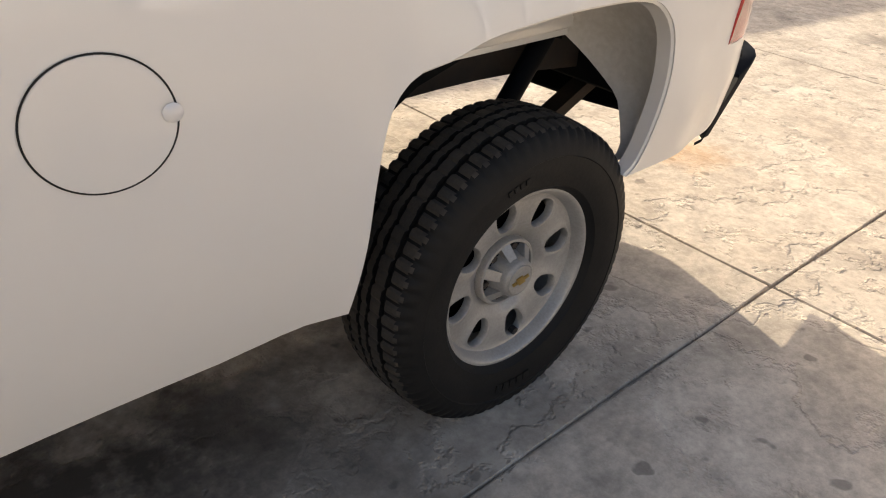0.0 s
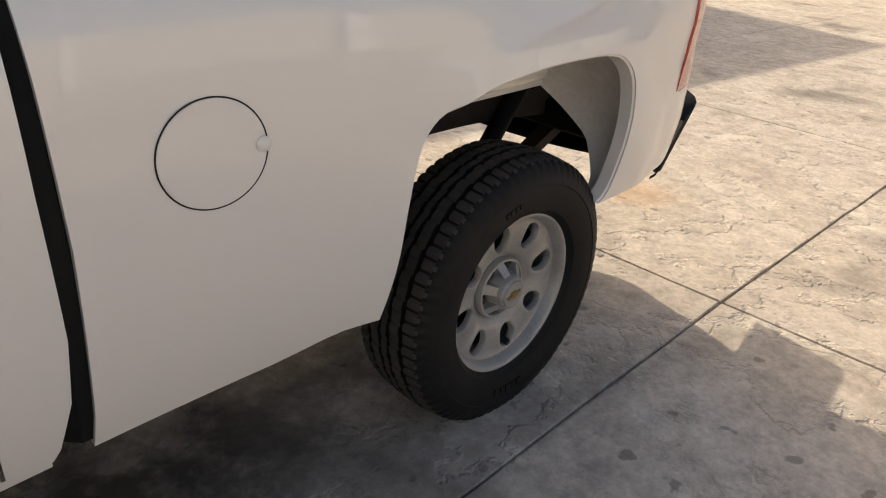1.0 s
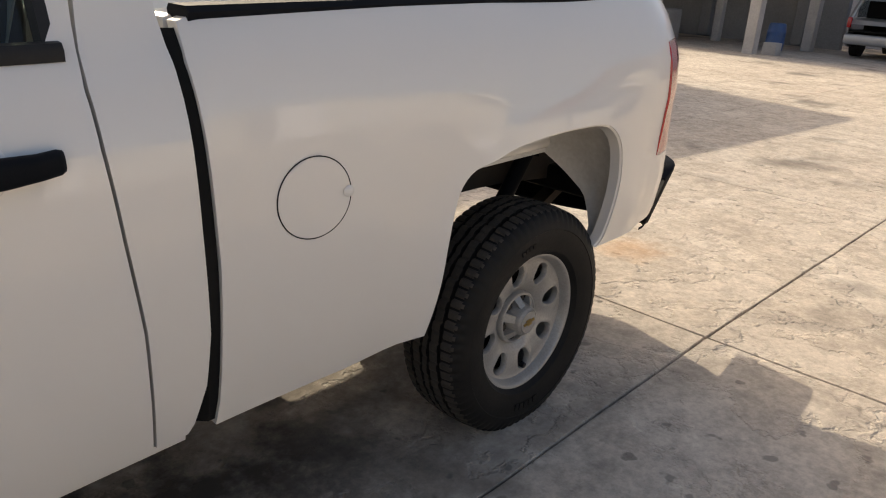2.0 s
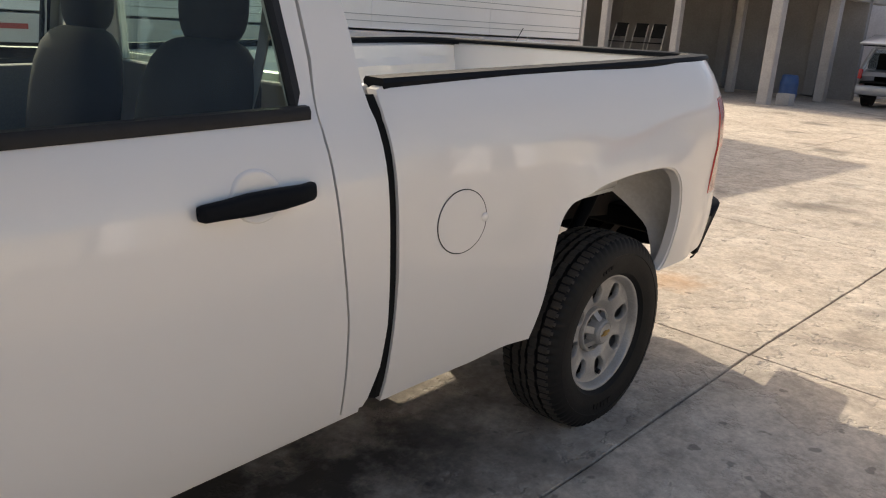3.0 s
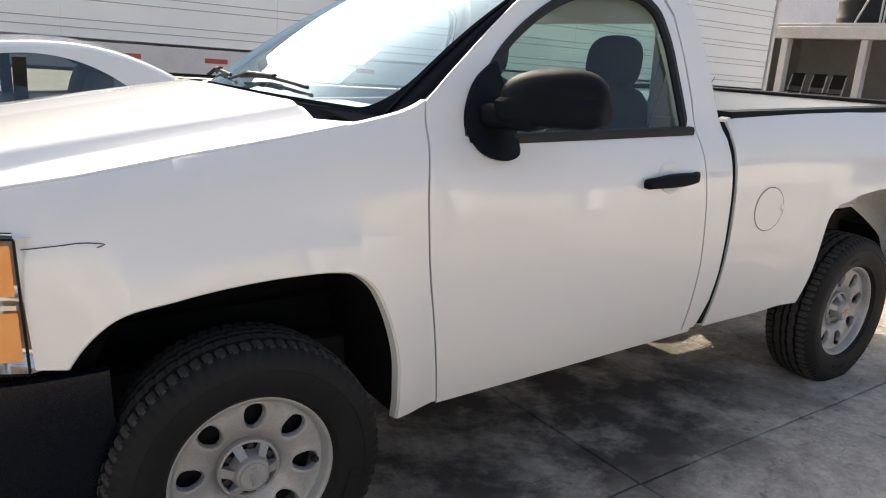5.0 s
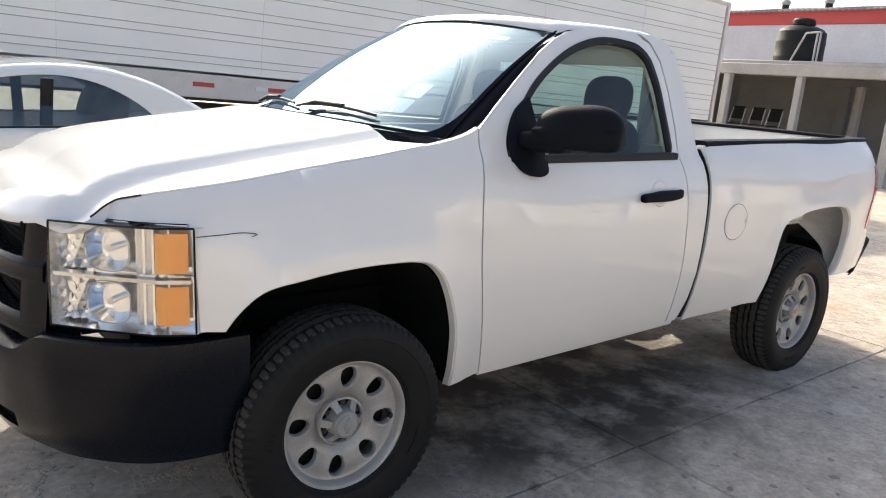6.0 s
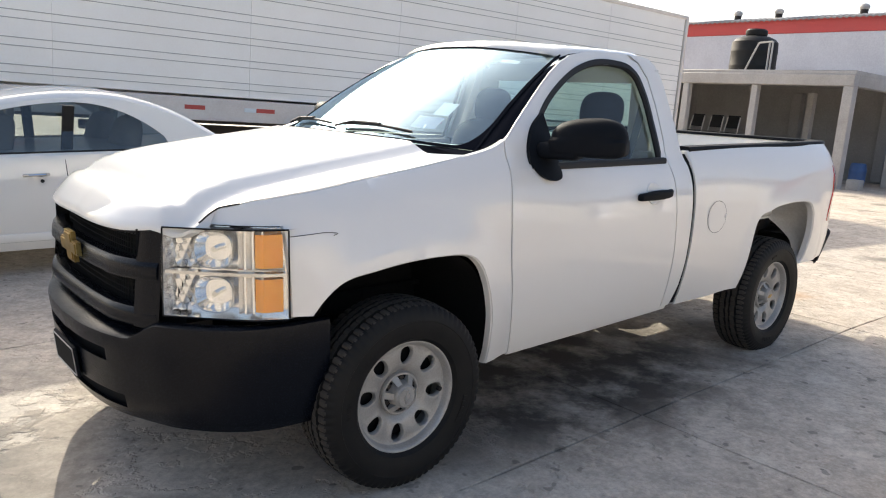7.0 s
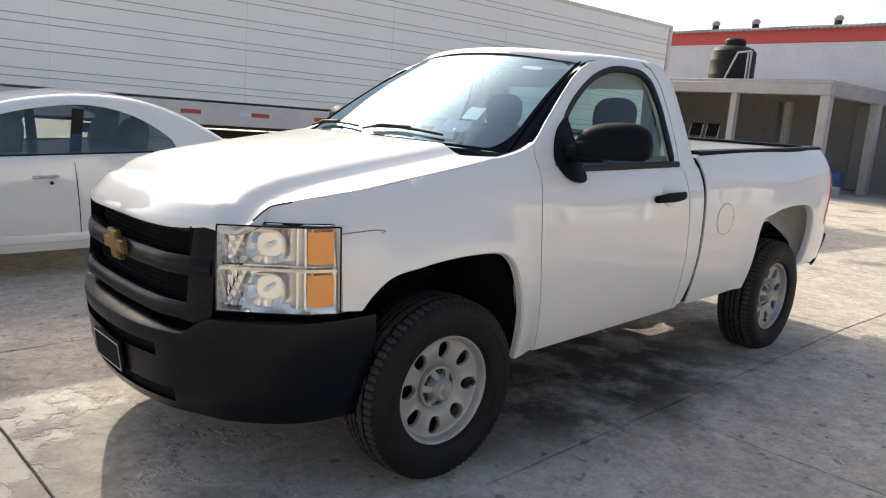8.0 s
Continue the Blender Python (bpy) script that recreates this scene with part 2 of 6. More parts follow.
# the blue sheen puts the sky's colour into the windscreen's reflections
SCREEN_GLASS = glass("windscreen_glass", (0.72, 0.86, 0.88), 0.015, 0.14, 0.06, (0.58, 0.80, 1.0))
DARK_GLASS = glass("dark_tinted_glass", (0.50, 0.54, 0.54), 0.0, 0.06, 0.02)
LENS = glass("clear_lamp_lens", (0.95, 0.96, 0.96))
YARD = concrete_yard("stamped_concrete")
TRAILER_WHITE = worn("weathered_white_sheet", (0.93, 0.90, 0.85), (0.84, 0.80, 0.745), 0.9, 40, 0.55, 0.1, bump=0.03)
TRAILER_RAIL = worn("dirty_grey_rail", (0.72, 0.66, 0.60), (0.56, 0.49, 0.44), 2.5, 40, 0.6)
TRAILER_SEAM = worn("grey_sheet_seam", (0.46, 0.44, 0.41), (0.34, 0.32, 0.30), 2.5, 40, 0.6)
REFLECT_RED = worn("red_reflective_strip", (0.48, 0.06, 0.045), (0.38, 0.05, 0.04), 5, 90, 0.4)
CEMENT = worn("weathered_cement", (0.44, 0.42, 0.40), (0.27, 0.25, 0.235), 1.6, 25, 0.85)
# a darker cement for the carport's inner walls, plinth and the factory roof edge
CEMENT_DARK = worn("dark_cement", (0.30, 0.29, 0.285), (0.20, 0.19, 0.185), 1.2, 25, 0.9)
WALL_BLUE = worn("faded_whitewash", (0.60, 0.60, 0.64), (0.46, 0.45, 0.49), 0.6, 18, 0.85)
WALL_RED = worn("faded_red_paint", (0.52, 0.075, 0.07), (0.42, 0.09, 0.08), 0.9, 25, 0.75)
PLASTIC_TANK = worn("black_tank_plastic", (0.012, 0.012, 0.013), (0.026, 0.025, 0.024), 2, 40, 0.5, spec=0.2)
BLUE_PLASTIC = worn("blue_barrel_plastic", (0.035, 0.09, 0.24), (0.06, 0.10, 0.18), 4, 40, 0.5)
WALL_WHITE = worn("grey_rendered_wall", (0.40, 0.385, 0.36), (0.30, 0.28, 0.26), 0.8, 20, 0.85)


# ---- mesh helpers ----
def mesh_ob(name, verts, faces, material, parent=None, label="", angle=38.0, matrix=None):
    me = bpy.data.meshes.new(name)
    me.from_pydata([tuple(v) for v in verts], [], faces)
    return finish(name, me, material, parent, label, angle, matrix)


def finish(name, me, material, parent, label, angle, matrix=None):
    me.validate()
    me.polygons.foreach_set("use_smooth", [angle > 0] * len(me.polygons))
    if angle > 0:
        me.set_sharp_from_angle(angle=radians(angle))
    me.materials.append(material)
    ob = new(name, me)
    if parent is not None:
        ob.parent = parent
    if matrix is not None:
        ob.matrix_basis = matrix
    if label:
        tagged(ob, label=label)
    return ob


def part(name, bm, material, parent=None, label="", angle=38.0, matrix=None, recalc=True):
    if recalc:
        bmesh.ops.recalc_face_normals(bm, faces=bm.faces)
    me = bpy.data.meshes.new(name)
    bm.to_mesh(me)
    bm.free()
    return finish(name, me, material, parent, label, angle, matrix)


def thing(name, label, category, matrix=None, group="", kind=""):
    ob = new(name)
    ob.empty_display_size = 0.2
    if matrix is not None:
        ob.matrix_basis = matrix
    return tagged(ob, label=label, category=category, group=group, kind=kind)


def box_bm(size, centre=(0, 0, 0), bevel=0.01, seg=2, bm=None, turn=None):
    bm = bm or bmesh.new()
    m = Matrix.Translation(centre)
    if turn is not None:
        m = m @ turn
    made = bmesh.ops.create_cube(bm, size=1.0, matrix=m @ Matrix.Diagonal((*size, 1)))
    if bevel:
        edges = list({e for v in made["verts"] for e in v.link_edges})
        bmesh.ops.bevel(bm, geom=edges, offset=bevel, segments=seg, affect="EDGES", profile=0.5)
    return bm


def rod_bm(a, b, r, n=12, bm=None, r2=None):
    bm = bm or bmesh.new()
    a, b = Vector(a), Vector(b)
    m = Matrix.Translation((a + b) / 2) @ (b - a).to_track_quat("Z", "Y").to_matrix().to_4x4()
    bmesh.ops.create_cone(bm, cap_ends=True, segments=n, radius1=r, radius2=r if r2 is None else r2, depth=(b - a).length, matrix=m)
    return bm


def lathe(profile, n=64, axis="Y"):
    """Verts and faces of a profile of (radius, along) turned round an axis."""
    verts, faces = [], []
    k = len(profile)
    for i in range(n):
        a = 2 * math.pi * i / n
        for r, h in profile:
            verts.append((r * math.cos(a), h, r * math.sin(a)) if axis == "Y" else (r * math.cos(a), r * math.sin(a), h))
    for i in range(n):
        j = (i + 1) % n
        for q in range(k - 1):
            faces.append((i * k + q, j * k + q, j * k + q + 1, i * k + q + 1))
    return verts, faces


def spline(points, n):
    """n points on a smooth curve through the given ones."""
    p = np.array(points, float)
    s = np.concatenate([[0], np.cumsum(np.linalg.norm(np.diff(p, axis=0), axis=1))])
    t = np.linspace(0, s[-1], n)
    d = np.gradient(p, s, axis=0)
    out = []
    for v in t:
        i = min(max(int(np.searchsorted(s, v)) - 1, 0), len(s) - 2)
        h = s[i + 1] - s[i]
        u = (v - s[i]) / h
        out.append((2 * u**3 - 3 * u**2 + 1) * p[i] + (u**3 - 2 * u**2 + u) * h * d[i] + (3 * u**2 - 2 * u**3) * p[i + 1] + (u**3 - u**2) * h * d[i + 1])
    return [tuple(float(c) for c in o) for o in out]


def grid_bm(rows, closed=False):
    """A bmesh skin over rows of points."""
    bm = bmesh.new()
    vs = [[bm.verts.new(p) for p in row] for row in rows]
    for a, b in zip(vs, vs[1:]):
        k = len(a)
        for i in range(k if closed else k - 1):
            j = (i + 1) % k
            bm.faces.new((a[i], a[j], b[j], b[i]))
    return bm


def thicken(bm, way):
    """Turns the open edges of a skin inwards by a vector."""
    edges = [e for e in bm.edges if e.is_boundary]
    made = bmesh.ops.extrude_edge_only(bm, edges=edges)
    bmesh.ops.translate(bm, verts=[g for g in made["geom"] if isinstance(g, bmesh.types.BMVert)], vec=way)


def sweep_bm(path, shape, up=(0, 0, 1), bm=None):
    """A closed section (across, up) carried along a path."""
    bm = bm or bmesh.new()
    up = Vector(up)
    pts = [Vector(p) for p in path]
    rings = []
    for i, p in enumerate(pts):
        t = (pts[min(i + 1, len(pts) - 1)] - pts[max(i - 1, 0)]).normalized()
        side = t.cross(up).normalized()
        nup = side.cross(t)
        rings.append([bm.verts.new(p + side * a + nup * b) for a, b in shape])
    k = len(shape)
    for a, b in zip(rings, rings[1:]):
        for i in range(k):
            bm.faces.new((a[i], a[(i + 1) % k], b[(i + 1) % k], b[i]))
    bm.faces.new(rings[0])
    bm.faces.new(rings[-1][::-1])
    return bm


def round_section(w, h, n=10):
    return [(w * math.cos(2 * math.pi * i / n), h * math.sin(2 * math.pi * i / n)) for i in range(n)]

# ---- the pickup: shape of its flank, in its own axes (x to the tail, y across from the driver's side, z up) ----
MID = 1.0
LOW_Z = [0.36, 0.42, 0.50, 0.58, 0.68, 0.80, 0.92, 2.0]
LOW_Y = [0.115, 0.085, 0.058, 0.038, 0.018, 0.003, -0.004, -0.004]
UP_D = [-0.02, 0.0, 0.025, 0.05, 0.085, 0.13, 0.20, 0.30, 1.5]
UP_Y = [0.118, 0.104, 0.078, 0.058, 0.038, 0.021, 0.007, 0.0, 0.0]
TOP_X = [-1.1, -0.80, -0.66, -0.5, -0.2, 0.1, 0.4, 0.56, 0.62, 0.90, 1.95, 1.951, 4.2]
TOP_Z = [1.15, 1.165, 1.235, 1.268, 1.312, 1.350, 1.385, 1.385, 1.375, 1.335, 1.335, 1.385, 1.385]


def soft_lookup(v, xs, ys, w):
    return float(sum(np.interp(v + d * w, xs, ys) for d in (-1, -0.75, -0.5, -0.25, 0, 0.25, 0.5, 0.75, 1)) / 9)


def flare(x, z, xc):
    q = (abs((x - xc) / 0.44) ** 2.8 + (max(z - 0.40, 0) / 0.60) ** 2.8) ** (1 / 2.8)
    d = (q - 1) * 0.5
    s = min(max(1 - d / 0.17, 0), 1)
    return -0.030 * s * s * (3 - 2 * s)


def flank(x, z):
    top = soft_lookup(x, TOP_X, TOP_Z, 0.02)
    d = top - z
    y = soft_lookup(z, LOW_Z, LOW_Y, 0.09) + (soft_lookup(d, UP_D, UP_Y, 0.03) if d > 0 else 0.104 + 0.38 * -d + 0.10 * d * d)
    y += flare(x, z, 0.0 if x < 1.5 else 3.023)
    if x < -0.35:
        y += 1.16 * (x + 0.35) ** 2
    bend = 3.515 + 0.06 * min(max((1.0 - z) / 0.25, 0), 1)
    if x > bend:
        y += 1.5 * (x - bend) ** 2
    if x > 2.3 and z > 0.9:  # the box's shoulder swells over the rear wheel
        s = min((x - 2.3) / 0.5, 1) * min(max((1.30 - z) / 0.12, 0), 1) * min((z - 0.9) / 0.15, 1)
        y -= 0.014 * s
    return y


def panel_bm(polys, step=0.045, thick=0.022, yf=None, rim=0.005):
    """Sheet-metal panels with the flank's curve, cut to outlines in (x, z), with turned-in edges."""
    yf = yf or flank
    bm = bmesh.new()
    for poly in polys:
        bm.faces.new([bm.verts.new((x, 0, z)) for x, z in poly])
    xs = [v.co.x for v in bm.verts]
    zs = [v.co.z for v in bm.verts]
    for lo, hi, no in ((min(xs), max(xs), Vector((1, 0, 0))), (min(zs), max(zs), Vector((0, 0, 1)))):
        c = lo + step * 0.55
        while c < hi:
            bmesh.ops.bisect_plane(bm, geom=bm.verts[:] + bm.edges[:] + bm.faces[:], plane_co=no * c, plane_no=no, dist=1e-5)
            c += step
    bmesh.ops.remove_doubles(bm, verts=bm.verts, dist=0.0008)
    for v in bm.verts:
        v.co.y = yf(v.co.x, v.co.z)
    bmesh.ops.triangulate(bm, faces=[f for f in bm.faces if len(f.verts) > 4])
    thicken(bm, (0, rim, 0))
    thicken(bm, (0, thick, 0))
    return bm


def mirrored(bm):
    for v in bm.verts:
        v.co.y = 2 * MID - v.co.y
    bmesh.ops.reverse_faces(bm, faces=bm.faces)
    return bm


def both(name, make, material, parent, label="", angle=38.0):
    """A part on the driver's side and its mirror image on the other."""
    a = part(name, make(), material, parent, label, angle)
    b = part(name, mirrored(make()), material, parent, label, angle)
    return a, b


truck = thing("pickup_truck", "white single-cab pickup truck with black bumpers parked on concrete", "pickup truck", SLOPE)

F_ARCH = [(-0.480, 0.83), (-0.448, 0.88), (-0.38, 0.945), (-0.217, 0.982), (-0.069, 0.998), (0.092, 1.002), (0.20, 0.996), (0.26, 0.982), (0.315, 0.935), (0.355, 0.86), (0.387, 0.77), (0.408, 0.69), (0.423, 0.577), (0.432, 0.50), (0.436, 0.435)]
R_ARCH = [(2.54, 0.515), (2.56, 0.66), (2.575, 0.80), (2.592, 0.885), (2.614, 0.945), (2.65, 0.982), (2.71, 0.998), (2.78, 1.022), (2.87, 1.034), (2.97, 1.040), (3.07, 1.039), (3.16, 1.033), (3.22, 1.018), (3.275, 0.975), (3.312, 0.915), (3.328, 0.85), (3.332, 0.78), (3.328, 0.72), (3.32, 0.65), (3.305, 0.60), (3.285, 0.585)]
FENDER_TOP = [(0.36, 1.396), (0.42, 1.4075), (0.47, 1.418), (0.51, 1.4295), (0.54, 1.441), (0.566, 1.4545)]
HOOD_LINE = [(-0.80, 1.168), (-0.765, 1.198), (-0.72, 1.222), (-0.62, 1.250), (-0.5, 1.270), (-0.2, 1.313), (0.1, 1.353), (0.4, 1.403)]
DOOR_F = [(0.566, 1.452), (0.547, 1.372), (0.525, 1.285), (0.511, 1.19), (0.510, 1.06), (0.518, 0.93), (0.538, 0.777), (0.568, 0.60), (0.598, 0.45)]
DOOR_R = [(1.801, 0.496), (1.8, 0.637), (1.798, 0.804), (1.782, 1.003), (1.773, 1.17), (1.773, 1.271), (1.78, 1.32)]
F_ARCH = [(x, z) for x, _, z in spline([(x, 0, z) for x, z in F_ARCH], 60)]
DOOR_F = [(x, z) for x, _, z in spline([(x, 0, z) for x, z in DOOR_F], 30)]
R_ARCH = [(x, z) for x, _, z in spline([(x, 0, z) for x, z in R_ARCH], 72)]
G = 0.0034  # half a shut line


def front_fender():
    return panel_bm([F_ARCH + [(x - G, z) for x, z in DOOR_F[::-1]] + FENDER_TOP[-2:1:-1] + HOOD_LINE[::-1] + [(-0.558, 1.168), (-0.545, 0.83)]])


def door_skin():
    front = [(x + G, z) for x, z in DOOR_F]
    waist = [p for p in front if p[1] >= 1.325]
    hinge = (float(np.interp(1.325, [z for _, z in front[::-1]], [x for x, _ in front[::-1]])), 1.325)
    low = [hinge] + [p for p in front if p[1] < 1.325] + [(x - G, z) for x, z in DOOR_R[:-1]] + [(1.780, 1.325), (1.737, 1.325), (0.69, 1.325)]
    frame_out = [hinge] + waist[::-1] + [(0.67, 1.530), (0.80, 1.625), (1.0, 1.765), (1.10, 1.822), (1.2, 1.862), (1.32, 1.886), (1.5, 1.893), (1.66, 1.885), (1.755, 1.845), (1.80, 1.76), (1.805, 1.62), (1.797, 1.45), (1.780, 1.325)]
    frame_in = [(1.737, 1.325), (1.741, 1.5), (1.735, 1.70), (1.712, 1.773), (1.66, 1.812), (1.56, 1.829), (1.38, 1.827), (1.23, 1.788), (1.065, 1.708), (0.91, 1.60), (0.80, 1.49), (0.715, 1.385), (0.69, 1.325)]
    return panel_bm([low, frame_out + frame_in], thick=0.045)


def cab_corner():
    return panel_bm([[(x + G, z) for x, z in DOOR_R] + [(1.807, 1.45), (1.815, 1.62), (1.81, 1.77), (1.768, 1.852), (1.70, 1.888), (1.80, 1.889), (1.87, 1.875), (1.915, 1.84), (1.935, 1.77), (1.938, 1.5), (1.936, 1.3), (1.93, 1.0), (1.93, 0.75), (1.918, 0.62), (1.89, 0.52), (1.876, 0.497)]], thick=0.05)


def sill():
    return panel_bm([[(0.612, 0.452), (1.876, 0.494), (1.876, 0.47), (0.61, 0.43)]], thick=0.08, yf=lambda x, z: flank(x, z) + 0.012)


def box_side():
    return panel_bm([R_ARCH[::-1] + [(2.3, 0.492), (1.943, 0.487), (1.950, 0.56), (1.955, 0.70), (1.962, 0.9), (1.960, 1.15), (1.956, 1.30), (1.965, 1.372), (2.0, 1.384), (3.70, 1.384), (3.735, 1.366), (3.745, 1.31), (3.745, 1.25), (3.590, 1.245), (3.592, 1.05), (3.600, 0.85), (3.765, 0.845), (3.77, 0.78), (3.755, 0.70), (3.725, 0.62), (3.66, 0.592), (3.52, 0.585)]], thick=0.035)


both("front_fender", front_fender, PAINT, truck)
door_l, door_r = both("door", door_skin, PAINT, truck)
both("cab_corner", cab_corner, PAINT, truck)
both("sill", sill, PAINT, truck)
box_l, box_r = both("cargo_box_side", box_side, PAINT, truck)


# wheel-arch lips and inner wells
def arch_lip(arch, depth):
    rows = []
    pts = spline([(x, 0, z) for x, z in arch], 60)
    for dy, s in ((0.0, 0.0), (0.004, 0.006), (0.02, 0.009), (depth, 0.012)):
        row = []
        for i, (x, _, z) in enumerate(pts):
            a, b = pts[max(i - 1, 0)], pts[min(i + 1, len(pts) - 1)]
            n = Vector((b[2] - a[2], 0, -(b[0] - a[0]))).normalized()
            row.append((x + n.x * s, flank(x, z) + 0.003 + dy, z + n.z * s))
        rows.append(row)
    return grid_bm(rows)


both("arch_lip", lambda: arch_lip(F_ARCH, 0.03), PAINT, truck)
both("arch_lip", lambda: arch_lip(R_ARCH, 0.035), PAINT, truck)


def well(x0, rx, ztop, y0, y1, zlow=0.42, n=28):
    """An arched liner over a wheel."""
    rows = []
    for y in (y0, (y0 + y1) / 2, y1):
        row = []
        for i in range(n + 1):
            a = math.pi * i / n
            c, s = math.cos(a), math.sin(a)
            row.append((x0 - rx * math.copysign(abs(c) ** 0.7, c), y, zlow + (ztop - zlow) * abs(s) ** 0.55))
        rows.append(row)
    bm = grid_bm(rows)
    low = [bm.verts.new((x0 - rx, y1, zlow)), bm.verts.new((x0 + rx, y1, zlow))]
    return bm


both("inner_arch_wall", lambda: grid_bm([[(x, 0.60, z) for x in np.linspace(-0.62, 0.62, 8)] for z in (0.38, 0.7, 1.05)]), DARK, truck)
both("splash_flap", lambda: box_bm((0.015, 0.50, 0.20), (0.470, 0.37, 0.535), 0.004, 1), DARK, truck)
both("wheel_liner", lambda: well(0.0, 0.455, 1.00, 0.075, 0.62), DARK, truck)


R_REAR = [(2.87, 1.034), (2.97, 1.040), (3.07, 1.039), (3.16, 1.033), (3.22, 1.018), (3.275, 0.975), (3.312, 0.915), (3.328, 0.85), (3.332, 0.78), (3.328, 0.72), (3.32, 0.65), (3.305, 0.60), (3.285, 0.585)]


def rear_well():
    """White sheet behind the rear tyre: wide at the top, closing to a point at the bottom."""
    pts = spline([(x + 0.005, 0, z - 0.006) for x, z in R_REAR], 36)
    cols = []
    for x, _, z in pts:
        w = float(np.interp(z, [0.545, 0.62, 0.72, 0.80, 0.86, 0.95, 1.01, 1.035], [0.035, 0.06, 0.12, 0.20, 0.27, 0.30, 0.27, 0.20]))
        w *= min(max((x - 2.90) / 0.38, 0.04), 1) ** 1.3
        y0 = flank(x, z) + 0.03
        lean = 0.10 * min(max((z - 0.72) / 0.2, 0), 1)
        cols.append([(x + 0.004 + 0.035 * math.sin(math.pi * f) + 0.03 * f - lean * f * f, y0 + w * f, z + 0.01 * f) for f in np.linspace(0, 1, 8)])
    return grid_bm(cols)


both("inner_wheel_well", rear_well, INNER, truck, "dusty white inner wheel well")
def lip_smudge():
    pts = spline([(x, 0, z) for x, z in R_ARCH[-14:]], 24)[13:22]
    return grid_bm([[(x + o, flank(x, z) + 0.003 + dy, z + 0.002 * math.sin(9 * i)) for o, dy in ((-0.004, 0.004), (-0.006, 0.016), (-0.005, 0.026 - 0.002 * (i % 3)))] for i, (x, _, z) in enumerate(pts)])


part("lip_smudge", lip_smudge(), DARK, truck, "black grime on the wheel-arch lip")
both("well_screw", lambda: rod_bm((3.425, 0.29, 0.845), (3.405, 0.285, 0.845), 0.010, 10), DARK, truck)


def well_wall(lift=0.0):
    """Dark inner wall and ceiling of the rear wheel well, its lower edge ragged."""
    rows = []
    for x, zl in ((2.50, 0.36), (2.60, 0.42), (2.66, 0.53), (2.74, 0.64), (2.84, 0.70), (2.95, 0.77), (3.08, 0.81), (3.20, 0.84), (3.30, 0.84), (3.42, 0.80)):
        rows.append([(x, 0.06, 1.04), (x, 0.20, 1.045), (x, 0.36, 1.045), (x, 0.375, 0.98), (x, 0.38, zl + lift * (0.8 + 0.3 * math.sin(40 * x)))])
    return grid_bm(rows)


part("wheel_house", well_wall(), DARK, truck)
# far wall's wavy edge and the splash panel are added to break up sun underneath
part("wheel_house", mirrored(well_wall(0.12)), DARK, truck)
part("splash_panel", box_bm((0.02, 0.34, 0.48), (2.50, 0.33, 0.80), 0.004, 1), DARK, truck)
# near-black sheets behind the panel gaps: the gaps' shade is put into their colour
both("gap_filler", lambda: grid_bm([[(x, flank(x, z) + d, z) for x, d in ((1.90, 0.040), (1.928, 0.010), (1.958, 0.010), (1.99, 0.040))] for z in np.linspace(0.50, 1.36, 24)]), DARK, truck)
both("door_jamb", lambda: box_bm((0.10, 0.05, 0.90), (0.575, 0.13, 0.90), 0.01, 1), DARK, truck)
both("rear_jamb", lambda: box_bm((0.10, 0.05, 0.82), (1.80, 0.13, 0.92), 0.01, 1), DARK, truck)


# hood
def hood_z(x, y):
    a = abs(y - MID)
    edge = soft_lookup(x, [-1.1, -0.80, -0.765, -0.72, -0.62, -0.5, -0.2, 0.1, 0.45], [1.145, 1.168, 1.198, 1.222, 1.250, 1.272, 1.315, 1.355, 1.408], 0.015)
    s = min(max((0.705 - a) / 0.115, 0), 1)
    s = s * s * (3 - 2 * s)
    rise = np.interp(x, [-1.05, -0.9, -0.6, 0.3], [0.058, 0.060, 0.060, 0.050])
    return edge + s * rise + 0.018 * max(0.0, 1 - (a / 0.62) ** 2) + 0.008 * (1 - (a / 0.85) ** 2)


def hood():
    rows = []
    nx, ny = 60, 56
    lx, lz = [p[0] for p in HOOD_LINE], [p[1] for p in HOOD_LINE]
    halves = []
    for i in range(nx + 1):
        xe = -0.828 + 1.158 * i / nx
        halves.append(max(0.728, MID - 0.006 - flank(xe, float(np.interp(xe, lx, lz)))))
    for i in range(nx + 1):
        row = []
        for j in range(ny + 1):
            v = -1 + 2 * j / ny
            u = i / nx
            half = halves[i]
            y = MID + v * half
            xf = -1.056 + 0.228 * abs(v) ** 3.2
            xr = 0.20 + 0.13 * abs(v) ** 2.5
            x = xf + (xr - xf) * u
            z = hood_z(x, y) + 0.005
            if u < 0.075:  # the nose folds down to the grille
                z -= (0.070 * (1 - abs(v) ** 7) + 0.016) * (1 - u / 0.075) ** 1.4
            row.append((x, y, z))
        rows.append(row)
    bm = grid_bm(rows)
    thicken(bm, (0.001, 0, -0.013))
    thicken(bm, (0.03, 0, -0.006))
    return bm


hood_ob = part("hood", hood(), PAINT, truck, angle=50)


def hood_seam():
    lx, lz = [p[0] for p in HOOD_LINE], [p[1] for p in HOOD_LINE]
    path = []
    for x in np.linspace(-0.80, -0.66, 12):
        y = min(0.272, flank(x, float(np.interp(x, lx, lz))) + 0.006)
        path.append((x, y - 0.002, hood_z(x, y) + 0.003))
    return sweep_bm(path, round_section(0.0035, 0.0035, 6))


both("hood_seam", hood_seam, TRIM, hood_ob)


